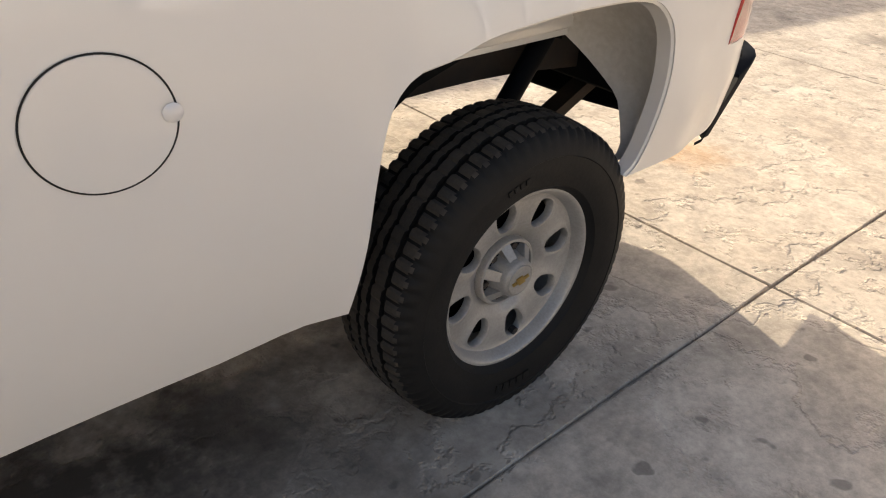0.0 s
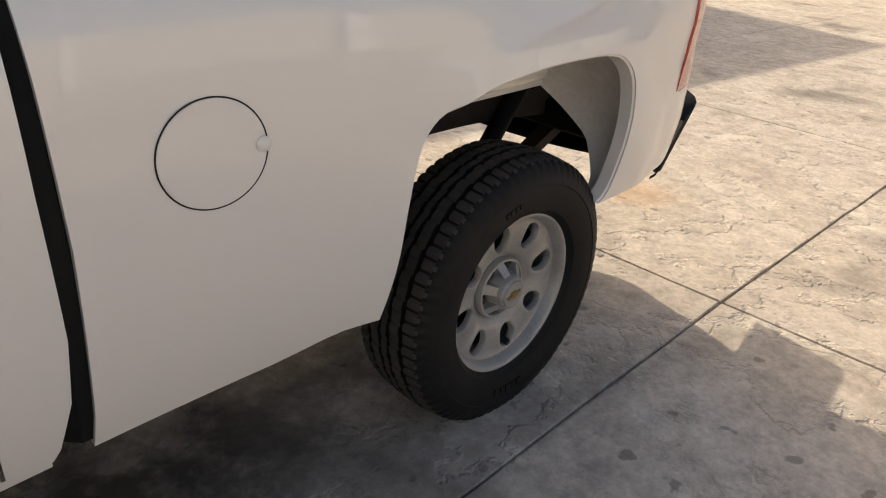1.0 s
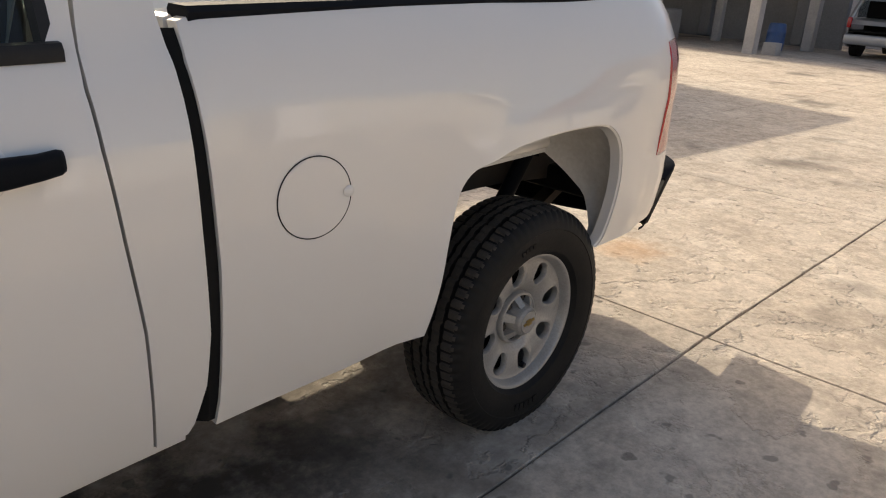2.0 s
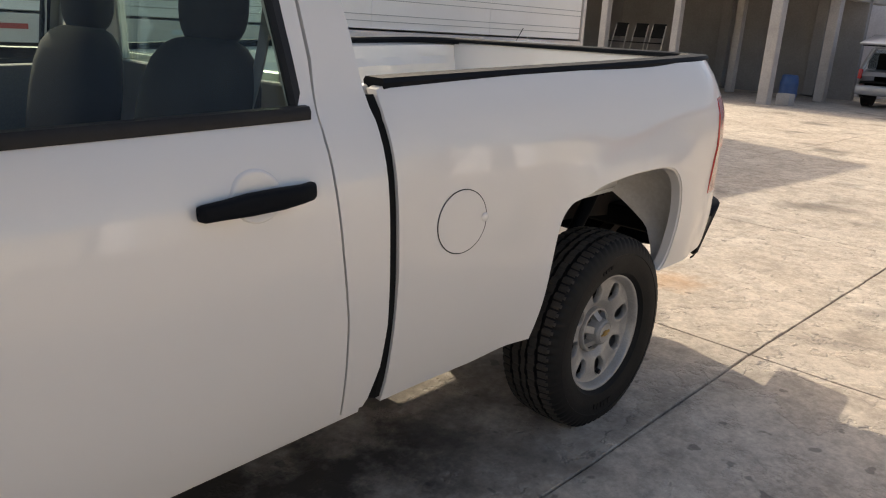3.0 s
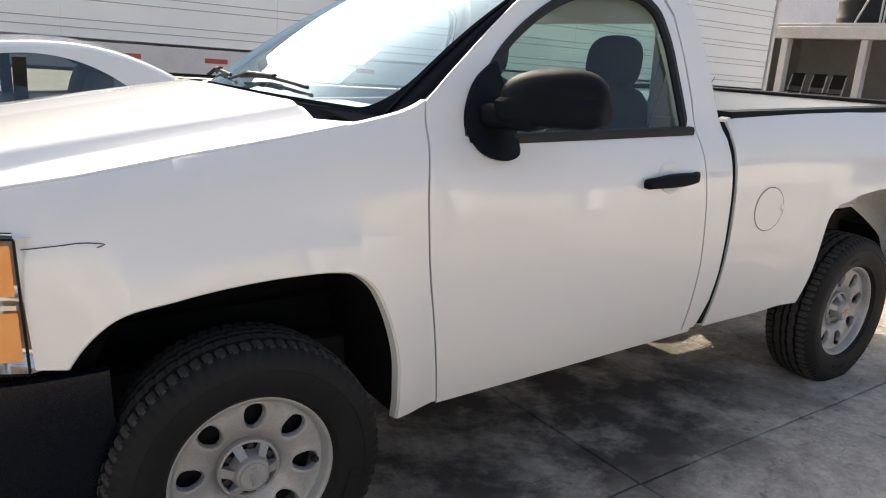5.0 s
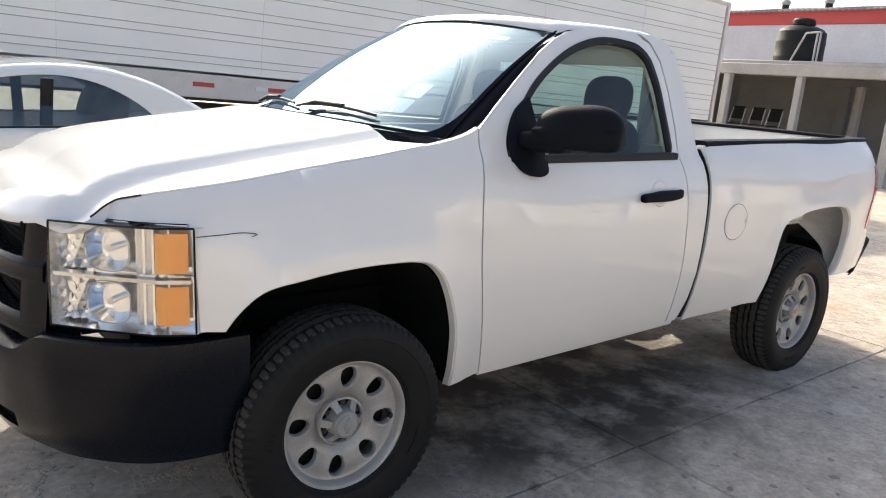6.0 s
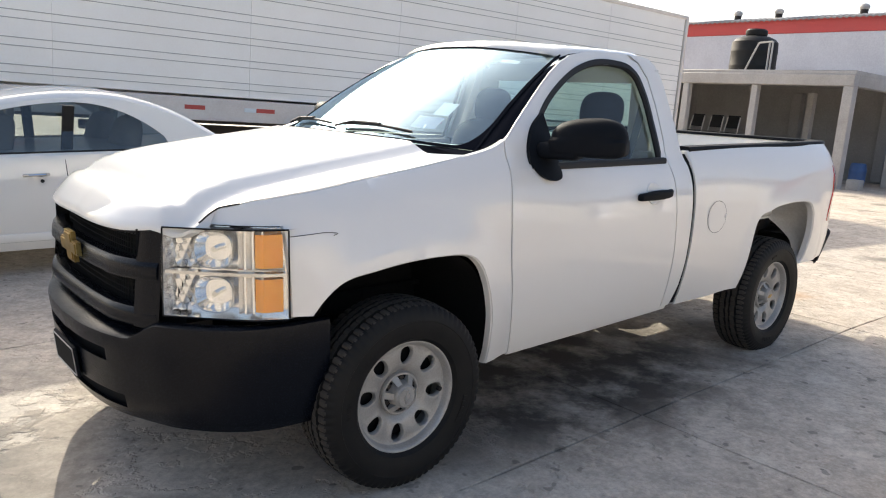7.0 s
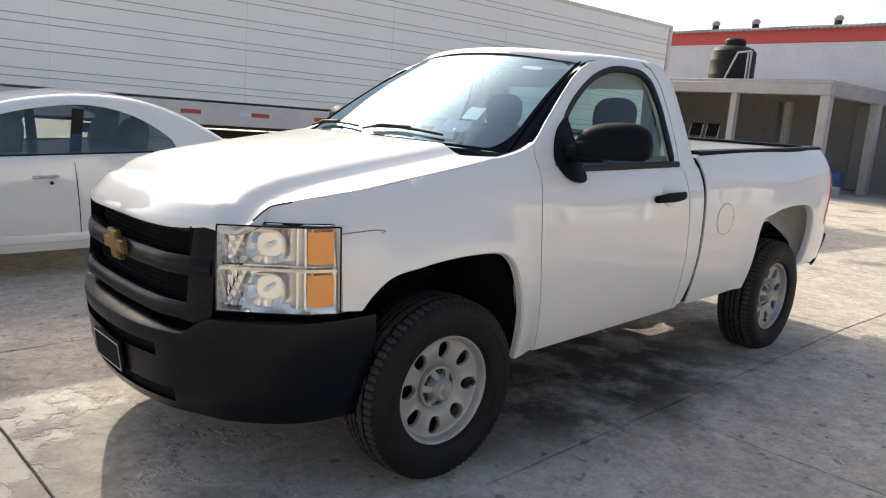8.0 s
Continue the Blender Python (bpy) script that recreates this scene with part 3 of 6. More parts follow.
def hood_gutter():
    rows = [[(-0.7, 0.16, 1.16), (-0.2, 0.13, 1.27), (0.45, 0.13, 1.37)], [(-0.7, 0.30, 1.16), (-0.2, 0.30, 1.27), (0.45, 0.30, 1.37)]]
    return grid_bm(rows)


# near-black sheet that colours the gap beside the hood dark
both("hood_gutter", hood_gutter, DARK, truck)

# fender tops between the shut line and the windscreen
def cowl_side():
    rows = []
    for x in np.linspace(0.30, DOOR_F[0][0] - G, 16):
        z = float(np.interp(x, [0.28] + [p[0] for p in FENDER_TOP], [1.383] + [p[1] for p in FENDER_TOP]))
        y0 = flank(x, z)
        rows.append([(x, y0 + dy, z + dz) for dy, dz in ((0.0, 0.0), (0.006, 0.002), (0.018, 0.003), (0.032, 0.001), (0.042, -0.007), (0.044, -0.03))])
    return grid_bm(rows)


both("cowl_side", cowl_side, PAINT, truck)

# windscreen: rows from base to top, curved across
def screen_point(u, v, lift=0.0):
    a = abs(v)
    base = Vector((0.235 + 0.225 * a**2.4, MID + v * 0.805, 1.435 - 0.035 * a**2))
    head = Vector((1.01 + 0.165 * a**2.4, MID + v * 0.625, 1.905 - 0.048 * a**2))
    p = base.lerp(head, u)
    p.z += 0.030 * math.sin(math.pi * u) + lift
    return p


def screen_bm(u0, u1, v0, v1, lift, nu=14, nv=24):
    return grid_bm([[screen_point(u0 + (u1 - u0) * i / nu, v0 + (v1 - v0) * j / nv, lift) for j in range(nv + 1)] for i in range(nu + 1)])


ws = part("windscreen", screen_bm(0.0, 1.0, -1, 1, 0.0), SCREEN_GLASS, truck, "tinted windscreen with stickers")
ws.visible_shadow = False


def black_band():
    """Printed black border of the windscreen, rounded at its corners."""
    lo, hi, side, cr = 0.022, 0.978, 0.982, 0.10
    edge = [((lo, (side - cr) * k / 12), (0.0, (side - cr) * k / 12)) for k in range(12)]
    for k in range(17):
        q = math.pi / 2 * k / 16
        out_ = (0.0, side - cr + (1 - side + cr) * k / 8) if k <= 8 else ((lo + 0.22) * (k - 8) / 8, 1.0)
        edge.append(((lo + 0.22 * (1 - math.cos(q)), side - cr * (1 - math.sin(q))), out_))
    edge += [((lo + 0.22 + (hi - lo - 0.22) * k / 20, side), (lo + 0.22 + (1.0 - lo - 0.22) * k / 20, 1.0)) for k in range(1, 21)]
    edge += [((hi, side * (1 - k / 16)), (1.0, 1 - k / 16)) for k in range(1, 17)]
    bm = bmesh.new()
    for sgn in (-1, 1):
        rows = []
        for (u0, a0), (u1, a1) in edge:
            rows.append([bm.verts.new(screen_point(u0 + (u1 - u0) * f, sgn * (a0 + (a1 - a0) * f), 0.003)) for f in (0.0, 0.33, 0.67, 1.0)])
        for p, q in zip(rows, rows[1:]):
            for j in range(3):
                bm.faces.new((p[j], p[j + 1], q[j + 1], q[j])[::sgn])
    return bm


part("black_border", black_band(), SEAL, ws)
for v in (-1, 1):
    pts = [screen_point(u, v * 1.0, 0.004) for u in np.linspace(-0.02, 1.0, 24)]
    part("edge_trim", sweep_bm(pts, round_section(0.007, 0.005, 8)), SEAL, ws)
for (u, v, w, h, m_, lab) in ((0.30, -0.66, 0.085, 0.10, PAPER, "white paper sticker"), (0.18, -0.62, 0.14, 0.09, BLUE_STICKER, "blue printed sticker"), (0.145, -0.60, 0.06, 0.03, PAPER, "small white sticker"), (0.86, -0.72, 0.10, 0.035, PAPER, "small white sticker")):
    c = screen_point(u, v, -0.006)
    t = (screen_point(u + 0.05, v) - screen_point(u - 0.05, v)).normalized()
    s = (screen_point(u, v + 0.03) - screen_point(u, v - 0.03)).normalized()
    bm = bmesh.new()
    bm.faces.new([bm.verts.new(c + s * w * a / 2 + t * h * b / 2) for a, b in ((-1, -1), (1, -1), (1, 1), (-1, 1))])
    part("sticker", bm, m_, ws, lab, angle=0)

def pillar_seal():
    """Black moulding between the windscreen's edge and the door frame, wrapping round the lower corner."""
    fx = [p[0] for p in FENDER_TOP] + [0.67, 0.80, 1.0, 1.10, 1.2, 1.32]
    fz = [p[1] for p in FENDER_TOP] + [1.530, 1.625, 1.765, 1.822, 1.862, 1.886]
    rows = []
    for k in range(12):
        x = 0.34 + 0.10 * k / 11
        p = screen_point(0.0, -min(((x - 0.235) / 0.225) ** (1 / 2.4), 1.0), -0.002)
        z = float(np.interp(x, fx, fz))
        rows.append([p.lerp(Vector((x, flank(x, z) + 0.036, z - 0.008)), f) for f in np.linspace(0, 1, 6)])
    for u in np.linspace(0.0, 1.0, 36):
        p = screen_point(u, -1.0, -0.002)
        x = p.x + 0.03 + 0.07 * min(u / 0.12, 1)
        z = float(np.interp(x, fx, fz)) - 0.003
        tuck = 0.004 + 0.03 * max(1 - u / 0.10, 0)
        q = Vector((x, flank(x, z) + tuck, z))
        rows.append([p.lerp(q, f) + Vector((0, -0.008, 0.006)) * math.sin(math.pi * f) for f in np.linspace(0, 1, 6)])
    return grid_bm(rows)


both("windscreen_seal", pillar_seal, SEAL, truck, "black moulding beside the windscreen")

# cowl grille and wipers
def cowl():
    rows = []
    for k, (dx, dz) in enumerate(((-0.12, -0.02), (-0.06, -0.016), (0.02, -0.010), (0.05, 0.002))):
        rows.append([(0.245 + dx + 0.215 * abs(v) ** 2.4, MID + v * 0.80, 1.424 + dz - 0.03 * v * v) for v in np.linspace(-1, 1, 30)])
    return grid_bm(rows)


part("cowl_panel", cowl(), SEAL, truck, "black plastic cowl")
for v0, v1, uu in ((-0.62, 0.0, 0.05), (0.12, 0.80, 0.05)):
    pts = [screen_point(uu + 0.02 * math.sin(3 * k / 12), v0 + (v1 - v0) * k / 12, 0.022) for k in range(13)]
    wiper = part("wiper", sweep_bm(pts, round_section(0.006, 0.007, 8)), TRIM, truck, "black wiper")
    root = Vector((pts[-1].x - 0.03, pts[-1].y + 0.02, pts[-1].z - 0.01))
    part("wiper_arm", sweep_bm([root, pts[10] + Vector((0, 0, 0.012)), pts[5] + Vector((0, 0, 0.010))], round_section(0.011, 0.006, 8)), TRIM, wiper)

# roof
def roof():
    rows = []
    for i in range(25):
        u = i / 24
        row = []
        for j in range(41):
            v = -1 + 2 * j / 40
            a = abs(v)
            x0 = 1.01 + 0.165 * a**2.4
            x = x0 + (1.945 - x0) * u
            half = 0.648 - 0.02 * max(0.0, (x - 1.75) / 0.2)
            z = 1.893 + 0.048 * (1 - a**2.2) + 0.012 * math.sin(math.pi * u)
            if u < 0.10:
                z -= 0.030 * (1 - u / 0.10) ** 2
            if x > 1.78:
                z -= 0.075 * ((x - 1.78) / 0.165) ** 2.4
            if a > 0.93:
                z -= 0.020 * ((a - 0.93) / 0.07) ** 2
            row.append((x, MID + v * half, z))
        rows.append(row)
    bm = grid_bm(rows)
    thicken(bm, (0, 0, -0.015))
    return bm


part("roof", roof(), PAINT, truck, angle=60)


# back of the cab with its window opening
def cab_back():
    bm = bmesh.new()
    for y0, y1, z0, z1 in ((0.14, 1.86, 0.55, 1.36), (0.30, 0.46, 1.36, 1.82), (1.54, 1.70, 1.36, 1.82), (0.36, 1.64, 1.74, 1.86)):
        box_bm((0.035, y1 - y0, z1 - z0), (1.918, (y0 + y1) / 2, (z0 + z1) / 2), 0.006, 1, bm)
    return bm


part("cab_back", cab_back(), PAINT, truck)
rw = part("rear_window", box_bm((0.006, 1.10, 0.40), (1.912, 1.0, 1.55), 0.002, 1), SIDE_GLASS, truck)
rw.visible_shadow = False


def glass_pane():
    pts = [(1.737, 1.318), (1.741, 1.5), (1.735, 1.70), (1.712, 1.773), (1.66, 1.812), (1.56, 1.829), (1.38, 1.827), (1.23, 1.788), (1.065, 1.708), (0.91, 1.60), (0.80, 1.49), (0.715, 1.385), (0.69, 1.318)]
    return panel_bm([pts], thick=0.004, yf=lambda x, z: flank(x, z) + 0.030, rim=0.001)


WINDOW_EDGE = [(0.70, 1.335), (0.725, 1.395), (0.80, 1.49), (0.91, 1.60), (1.065, 1.708), (1.23, 1.788), (1.38, 1.827), (1.56, 1.829), (1.66, 1.812), (1.712, 1.773), (1.735, 1.70), (1.741, 1.5), (1.737, 1.34)]


def window_trim(bulk):
    pts = spline([(x, 0, z) for x, z in WINDOW_EDGE], 60)
    path = [(x, flank(x, z) + 0.012, z) for x, _, z in pts]
    return sweep_bm(path, [(-0.02, -bulk), (0.008, -bulk), (0.014, 0), (0.008, bulk), (-0.02, bulk)], up=(0.2, -1, 0.3))


def belt_strip():
    path = [(x, flank(x, 1.325) - 0.002, 1.328) for x in np.linspace(0.86, 1.757, 24)]
    return sweep_bm(path, [(-0.02, -0.013), (0.009, -0.013), (0.011, 0.006), (0.004, 0.018), (-0.02, 0.02)])


for side, ob in ((0, door_l), (1, door_r)):
    flip = mirrored if side else (lambda b: b)
    pane = part("window_pane", flip(glass_pane()), SIDE_GLASS, ob, "clear door window glass")
    pane.visible_shadow = False
    part("window_seal", flip(window_trim(0.014)), TRIM, ob, "black rubber window seal")
    part("belt_strip", flip(belt_strip()), TRIM, ob, "black belt moulding")
    # handle: recess plate and black grip
    hy = flank(1.57, 1.16)

    def cup():
        rows = []
        for r, d in ((1.0, 0.001), (0.96, -0.0045), (0.92, -0.0062), (0.86, -0.0060), (0.70, -0.0036), (0.50, -0.0014), (0.0, -0.001)):
            rows.append([(1.565 + 0.064 * r * math.cos(a), flank(1.565 + 0.064 * r * math.cos(a), 1.170 + 0.060 * r * math.sin(a)) + d, 1.170 + 0.060 * r * math.sin(a)) for a in np.linspace(0, 2 * math.pi, 29)[:-1]])
        return grid_bm(rows, closed=True)

    part("handle_cup", flip(cup()), PAINT, ob)

    def grip():
        # rounded bar, fuller at the middle, with tapered rounded ends
        rows = []
        for x, z, off, h, d in ((1.420, 1.157, 0.012, 0.004, 0.004), (1.422, 1.157, 0.013, 0.016, 0.011), (1.430, 1.1575, 0.018, 0.0195, 0.015),
                                (1.470, 1.160, 0.024, 0.021, 0.016), (1.530, 1.163, 0.028, 0.0255, 0.017), (1.610, 1.164, 0.028, 0.0255, 0.017),
                                (1.665, 1.165, 0.025, 0.022, 0.016), (1.695, 1.167, 0.019, 0.0215, 0.015), (1.704, 1.167, 0.014, 0.018, 0.012), (1.707, 1.167, 0.012, 0.004, 0.004)):
            ring = []
            for a in np.linspace(0, 2 * math.pi, 17)[:-1]:
                c, s = math.cos(a), math.sin(a)
                ring.append((x, flank(x, z) - off - d * math.copysign(abs(c) ** 0.7, c), z + h * math.copysign(abs(s) ** 0.7, s)))
            rows.append(ring)
        return grid_bm(rows, closed=True)

    part("door_handle", flip(grip()), BLACK, ob, "black plastic door handle")

    # side mirror: foot, arm and shell
    def sail():
        pts = spline([(0.835, 1.562), (0.775, 1.522), (0.722, 1.455), (0.695, 1.385), (0.696, 1.335), (0.720, 1.296), (0.765, 1.274), (0.825, 1.271), (0.872, 1.288), (0.890, 1.33), (0.888, 1.40), (0.878, 1.48), (0.868, 1.575)], 40)
        return panel_bm([pts], thick=0.012, yf=lambda x, z: flank(x, z) - 0.034 + 0.020 * min(1.0, math.hypot((x - 0.79) / 0.11, (z - 1.38) / 0.15)) ** 2, rim=0.012, step=0.025)

    mirror = part("side_mirror", flip(sail()), BLACK, ob, "large black plastic side mirror")

    def shell():
        """Rounded housing, turned back at its outer end, with a flat foot and a domed top."""
        bm = bmesh.new()
        bmesh.ops.create_uvsphere(bm, u_segments=40, v_segments=26, radius=1.0)
        turn = Matrix.Rotation(radians(25), 3, "Z")
        for v in bm.verts:
            c = v.co
            p = 2.6 if c.z > 0 else 6.0
            q = (abs(c.x) ** p + abs(c.y) ** p + abs(c.z) ** p) ** (1 / p)
            c = c / q
            d = Vector((0.088 * c.x * (1 + 0.12 * c.y), 0.172 * c.y, (0.102 if c.z > 0 else 0.074) * c.z * (1 - 0.10 * c.y * (c.z > 0))))
            d.x = min(d.x, 0.062)
            v.co = turn @ d + Vector((0.893, -0.082, 1.458))
        return bm

    part("mirror_shell", flip(shell()), BLACK, mirror)
    part("mirror_arm", flip(box_bm((0.125, 0.20, 0.078), (0.822, 0.02, 1.408), 0.026, 3, turn=Matrix.Rotation(radians(20), 4, "Z"))), BLACK, mirror)
    gl = part("mirror_glass", flip(box_bm((0.004, 0.225, 0.11), (0.9505, -0.055, 1.462), 0.002, 1, turn=Matrix.Rotation(radians(25), 4, "Z"))), MIRROR, mirror, "mirror glass")

    # inner door card
    part("door_card", flip(box_bm((1.15, 0.05, 0.62), (1.19, 0.135, 1.02), 0.02, 2)), SEAT_GREY, ob, "grey inner door trim")

# fuel flap: a round lid in the driver-side box panel
def fuel_ring(r0, r1, d0, d1, n=64):
    rows = []
    for r, d in ((r0, d0), (r1, d1)):
        rows.append([(2.190 + r * math.cos(a), flank(2.190 + r * math.cos(a), 0.998 + r * math.sin(a)) + d, 0.998 + r * math.sin(a)) for a in np.linspace(0, 2 * math.pi, n + 1)[:-1]])
    return grid_bm(rows, closed=True)


part("fuel_flap_joint", fuel_ring(0.0950, 0.0922, -0.0012, -0.0012), TRIM, box_l, "dark round joint of the fuel flap")


def fuel_lid():
    rows = []
    for r in np.linspace(0.0918, 0.001, 10):
        row = []
        for a in np.linspace(0, 2 * math.pi, 49)[:-1]:
            x, z = 2.190 + r * math.cos(a), 0.998 + r * math.sin(a)
            dent = 0.012 * math.exp(-(((x - 2.275) / 0.020) ** 2) - ((z - 0.998) / 0.018) ** 2)
            row.append((x, flank(x, z) - 0.002 + dent * 0.12, z))
        rows.append(row)
    return grid_bm(rows, closed=True)


lid = part("fuel_flap", fuel_lid(), PAINT, box_l, "round white fuel flap")


def finger_dimple():
    rows = []
    for r in np.linspace(1.0, 0.02, 7):
        rows.append([(2.277 + 0.014 * r * math.cos(a), flank(2.277, 0.998) - 0.003 - 0.004 * (1 - r * r), 0.998 + 0.014 * r * math.sin(a)) for a in np.linspace(0, 2 * math.pi, 25)[:-1]])
    return grid_bm(rows, closed=True)


part("finger_dimple", finger_dimple(), PAINT, lid)

# cargo box: rail caps, floor, inner walls, tailgate
def rail_cap():
    path = spline([(1.985, flank(1.99, 1.38) + 0.035, 1.385), (2.6, 0.139, 1.387), (3.4, 0.139, 1.387), (3.62, 0.160, 1.386), (3.74, 0.205, 1.384), (3.80, 0.255, 1.382), (3.825, 0.32, 1.380)], 40)
    return sweep_bm(path, [(0.040, -0.014), (0.043, 0.002), (0.034, 0.014), (-0.034, 0.016), (-0.043, 0.006), (-0.04, -0.014)])


both("rail_cap", rail_cap, BLACK, truck, "black plastic bed rail cap")


def box_inner():
    rows = []
    for x in np.linspace(2.0, 3.81, 60):
        rib = 0.012 * (1 if (int((x - 2.0) / 0.125) % 2) else 0)
        y = 0.22 + 1.5 * max(0.0, x - 3.60) ** 2
        rows.append([(x, y - 0.05, 1.375), (x, y, 1.36), (x, y + 0.01, 1.30), (x, y + 0.03 + rib, 1.26), (x, y + 0.03 + rib, 0.98), (x, y + 0.03, 0.90)])
    return grid_bm(rows)


both("box_inner_wall", box_inner, PAINT2, truck, "white ribbed inner wall of the cargo box", 25)
floor_pan = part("box_floor", box_bm((1.84, 1.5, 0.02), (2.91, 1.0, 0.875), 0.0, 1), PAINT2, truck, "white ribbed cargo box floor")
for k in range(14):
    part("floor_rib", box_bm((1.82, 0.075, 0.022), (2.905, 0.33 + k * 0.103, 0.895), 0.008, 1), PAINT2, floor_pan)
both("wheel_tub", lambda: box_bm((1.0, 0.20, 0.22), (2.98, 0.34, 0.98), 0.04, 3), PAINT2, truck)
part("wall_seam", box_bm((0.008, 0.012, 0.09), (2.235, 1.775, 1.325), 0.002, 1), DARK, truck)
for x, z in ((2.075, 1.335), (2.15, 1.325)):
    part("stake_hole", rod_bm((x, 1.765, z), (x, 1.79, z), 0.011, 12), DARK, truck)
part("box_front_wall", box_bm((0.045, 1.70, 0.52), (1.985, 1.0, 1.12), 0.012, 2), PAINT, truck)
part("tailgate", box_bm((0.055, 1.43, 0.54), (3.825, 1.0, 1.11), 0.018, 3), PAINT, truck, "white tailgate, shut")
part("tailgate_cap", box_bm((0.075, 1.43, 0.022), (3.822, 1.0, 1.386), 0.008, 2), BLACK, truck, "black tailgate top moulding")


def corner_plan(z):
    """Plan of the rear corner from the flank round to the tailgate."""
    return [(x, flank(x, z)) for x in (3.585, 3.65, 3.715, 3.78)] + [(3.815, flank(3.83, z) + 0.004), (3.845, flank(3.83, z) + 0.040), (3.855, flank(3.83, z) + 0.09), (3.855, 0.285)]


def corner_skin(z0, z1, proud, n0=0, n1=29, nz=14, bulge=0.0):
    rows = []
    for k in range(nz + 1):
        z = z0 + (z1 - z0) * k / nz
        out = proud + bulge * math.sin(math.pi * k / nz) ** 0.5
        rows.append([(x + out * 0.5, y - out * 0.86, z) for x, y in spline(corner_plan(z), 30)[n0:n1 + 1]])
    bm = grid_bm(rows)
    thicken(bm, (-0.02, 0.02, 0))
    return bm


both("rear_corner", lambda: corner_skin(0.80, 1.378, -0.005), PAINT, truck)


def tail_lamp():
    return corner_skin(0.853, 1.242, 0.001, 0, 24, 18, 0.006)


both("tail_lamp", tail_lamp, RED, truck, "red tail lamp")


def rear_bumper():
    half = [(3.885, 0.085), (3.93, 0.090), (3.955, 0.115), (3.965, 0.17), (3.945, 0.28), (3.90, 0.45), (3.86, 1.0)]
    path = spline(half + [(x, 2 * MID - y) for x, y in half[-2::-1]], 70)
    rows = []
    n = len(path)
    for i, (x, y) in enumerate(path):
        inn = 0.05 if y < 1 else -0.05
        e = min(i, n - 1 - i) / 8
        low = 0.525
        top = 0.70 + 0.075 * min(e, 1.0) ** 0.5
        sec = []
        for d, z in ((0.03, low), (0.0, low + 0.01), (0.0, (low + top) / 2), (0.0, top - 0.02), (0.006, top - 0.004), (0.02, top), (0.085, top)):
            sec.append((x - 0.72 * (0.775 - z) - 0.4 * d, y + inn * d * 12 * 0.5, z))
        rows.append(sec)
    bm = grid_bm(rows)
    thicken(bm, (0.0, 0.0, -0.01))
    return bm


rb = part("rear_bumper", rear_bumper(), BLACK, truck, "black steel rear bumper")
part("bumper_step", box_bm((0.08, 1.50, 0.022), (3.82, 1.0, 0.752), 0.006, 1), BLACK, rb)
part("bumper_bracket", box_bm((0.25, 1.50, 0.10), (3.74, 1.0, 0.66), 0.01, 1), DARK, rb)
# ---- the pickup: front end ----
def front_x(y):
    """Plan of the nose at lamp height."""
    return float(np.interp(abs(y - MID), [0, 0.2, 0.4, 0.5, 0.58, 0.655, 0.762, 0.85, 0.91, 0.957, 0.98], [-1.052, -1.047, -1.03, -0.998, -0.962, -0.90, -0.805, -0.72, -0.655, -0.555, -0.48]))


def grille_skin(y0, y1, z0, z1, depth, ny=20, nz=3, lean=0.10):
    rows = []
    for k in range(nz + 1):
        z = z0 + (z1 - z0) * k / nz
        rows.append([(front_x(y0 + (y1 - y0) * j / ny) + depth + lean * (z - 0.95), y0 + (y1 - y0) * j / ny, z) for j in range(ny + 1)])
    return grid_bm(rows)


def grille_bar(z0, z1, y0=0.37, y1=1.63, out=0.0, round_=0.014, n=28):
    """A bar that follows the nose, with a rounded face."""
    rows = []
    for j in range(n + 1):
        y = y0 + (y1 - y0) * j / n
        x = front_x(y)
        sec = []
        for dx, f in ((0.06, 0.0), (round_, 0.0), (0.003, 0.14), (0.0, 0.32), (0.0, 0.68), (0.003, 0.86), (round_, 1.0), (0.06, 1.0)):
            z = z0 + (z1 - z0) * f
            sec.append((x + dx - out + 0.10 * (z - 0.95), y, z))
        rows.append(sec)
    return grid_bm(rows)


grille = part("grille", grille_bar(1.118, 1.150), GREY, truck, "dark grey plastic grille with a gold badge")
part("crossbar", grille_bar(0.950, 1.028, out=0.012), GREY, grille)
part("lower_bar", grille_bar(0.770, 0.842, out=0.004), GREY, grille)
for s in (0, 1):
    flip = mirrored if s else (lambda b: b)
    rows = []
    for y in np.linspace(0.362, 0.455, 6):
        rows.append([(front_x(y) + dx + 0.10 * (z - 0.95) - 0.003, y, z) for dx, z in ((0.05, 0.765), (0.0, 0.772), (0.0, 0.95), (0.0, 1.14), (0.05, 1.15))])
    part("grille_post", flip(grid_bm(rows)), GREY, grille)
for s in (0, 1):
    flip = mirrored if s else (lambda b: b)
    part("grille_cheek", flip(grid_bm([[(front_x(0.45) + d, 0.452, z) for d in (0.004, 0.06, 0.14)] for z in (0.775, 0.96, 1.145)])), DARK, grille)
part("grille_backing", grille_skin(0.345, 1.655, 0.77, 1.15, 0.085), DARK, grille)
for z0, z1 in ((0.86, 0.93), (1.045, 1.10)):
    bm = bmesh.new()
    for y in np.arange(0.48, 1.53, 0.022):
        x = front_x(y) + 0.07
        rod_bm((x + 0.10 * (z0 - 0.95), y, z0 - 0.02), (x + 0.10 * (z1 - 0.95), y, z1 + 0.02), 0.0035, 5, bm)
    for z in np.arange(z0, z1, 0.022):
        pts = [(front_x(y) + 0.07 + 0.10 * (z - 0.95), y, z) for y in np.linspace(0.46, 1.54, 22)]
        sweep_bm(pts, round_section(0.003, 0.003, 5), bm=bm)
    part("mesh_insert", bm, DARK, grille)


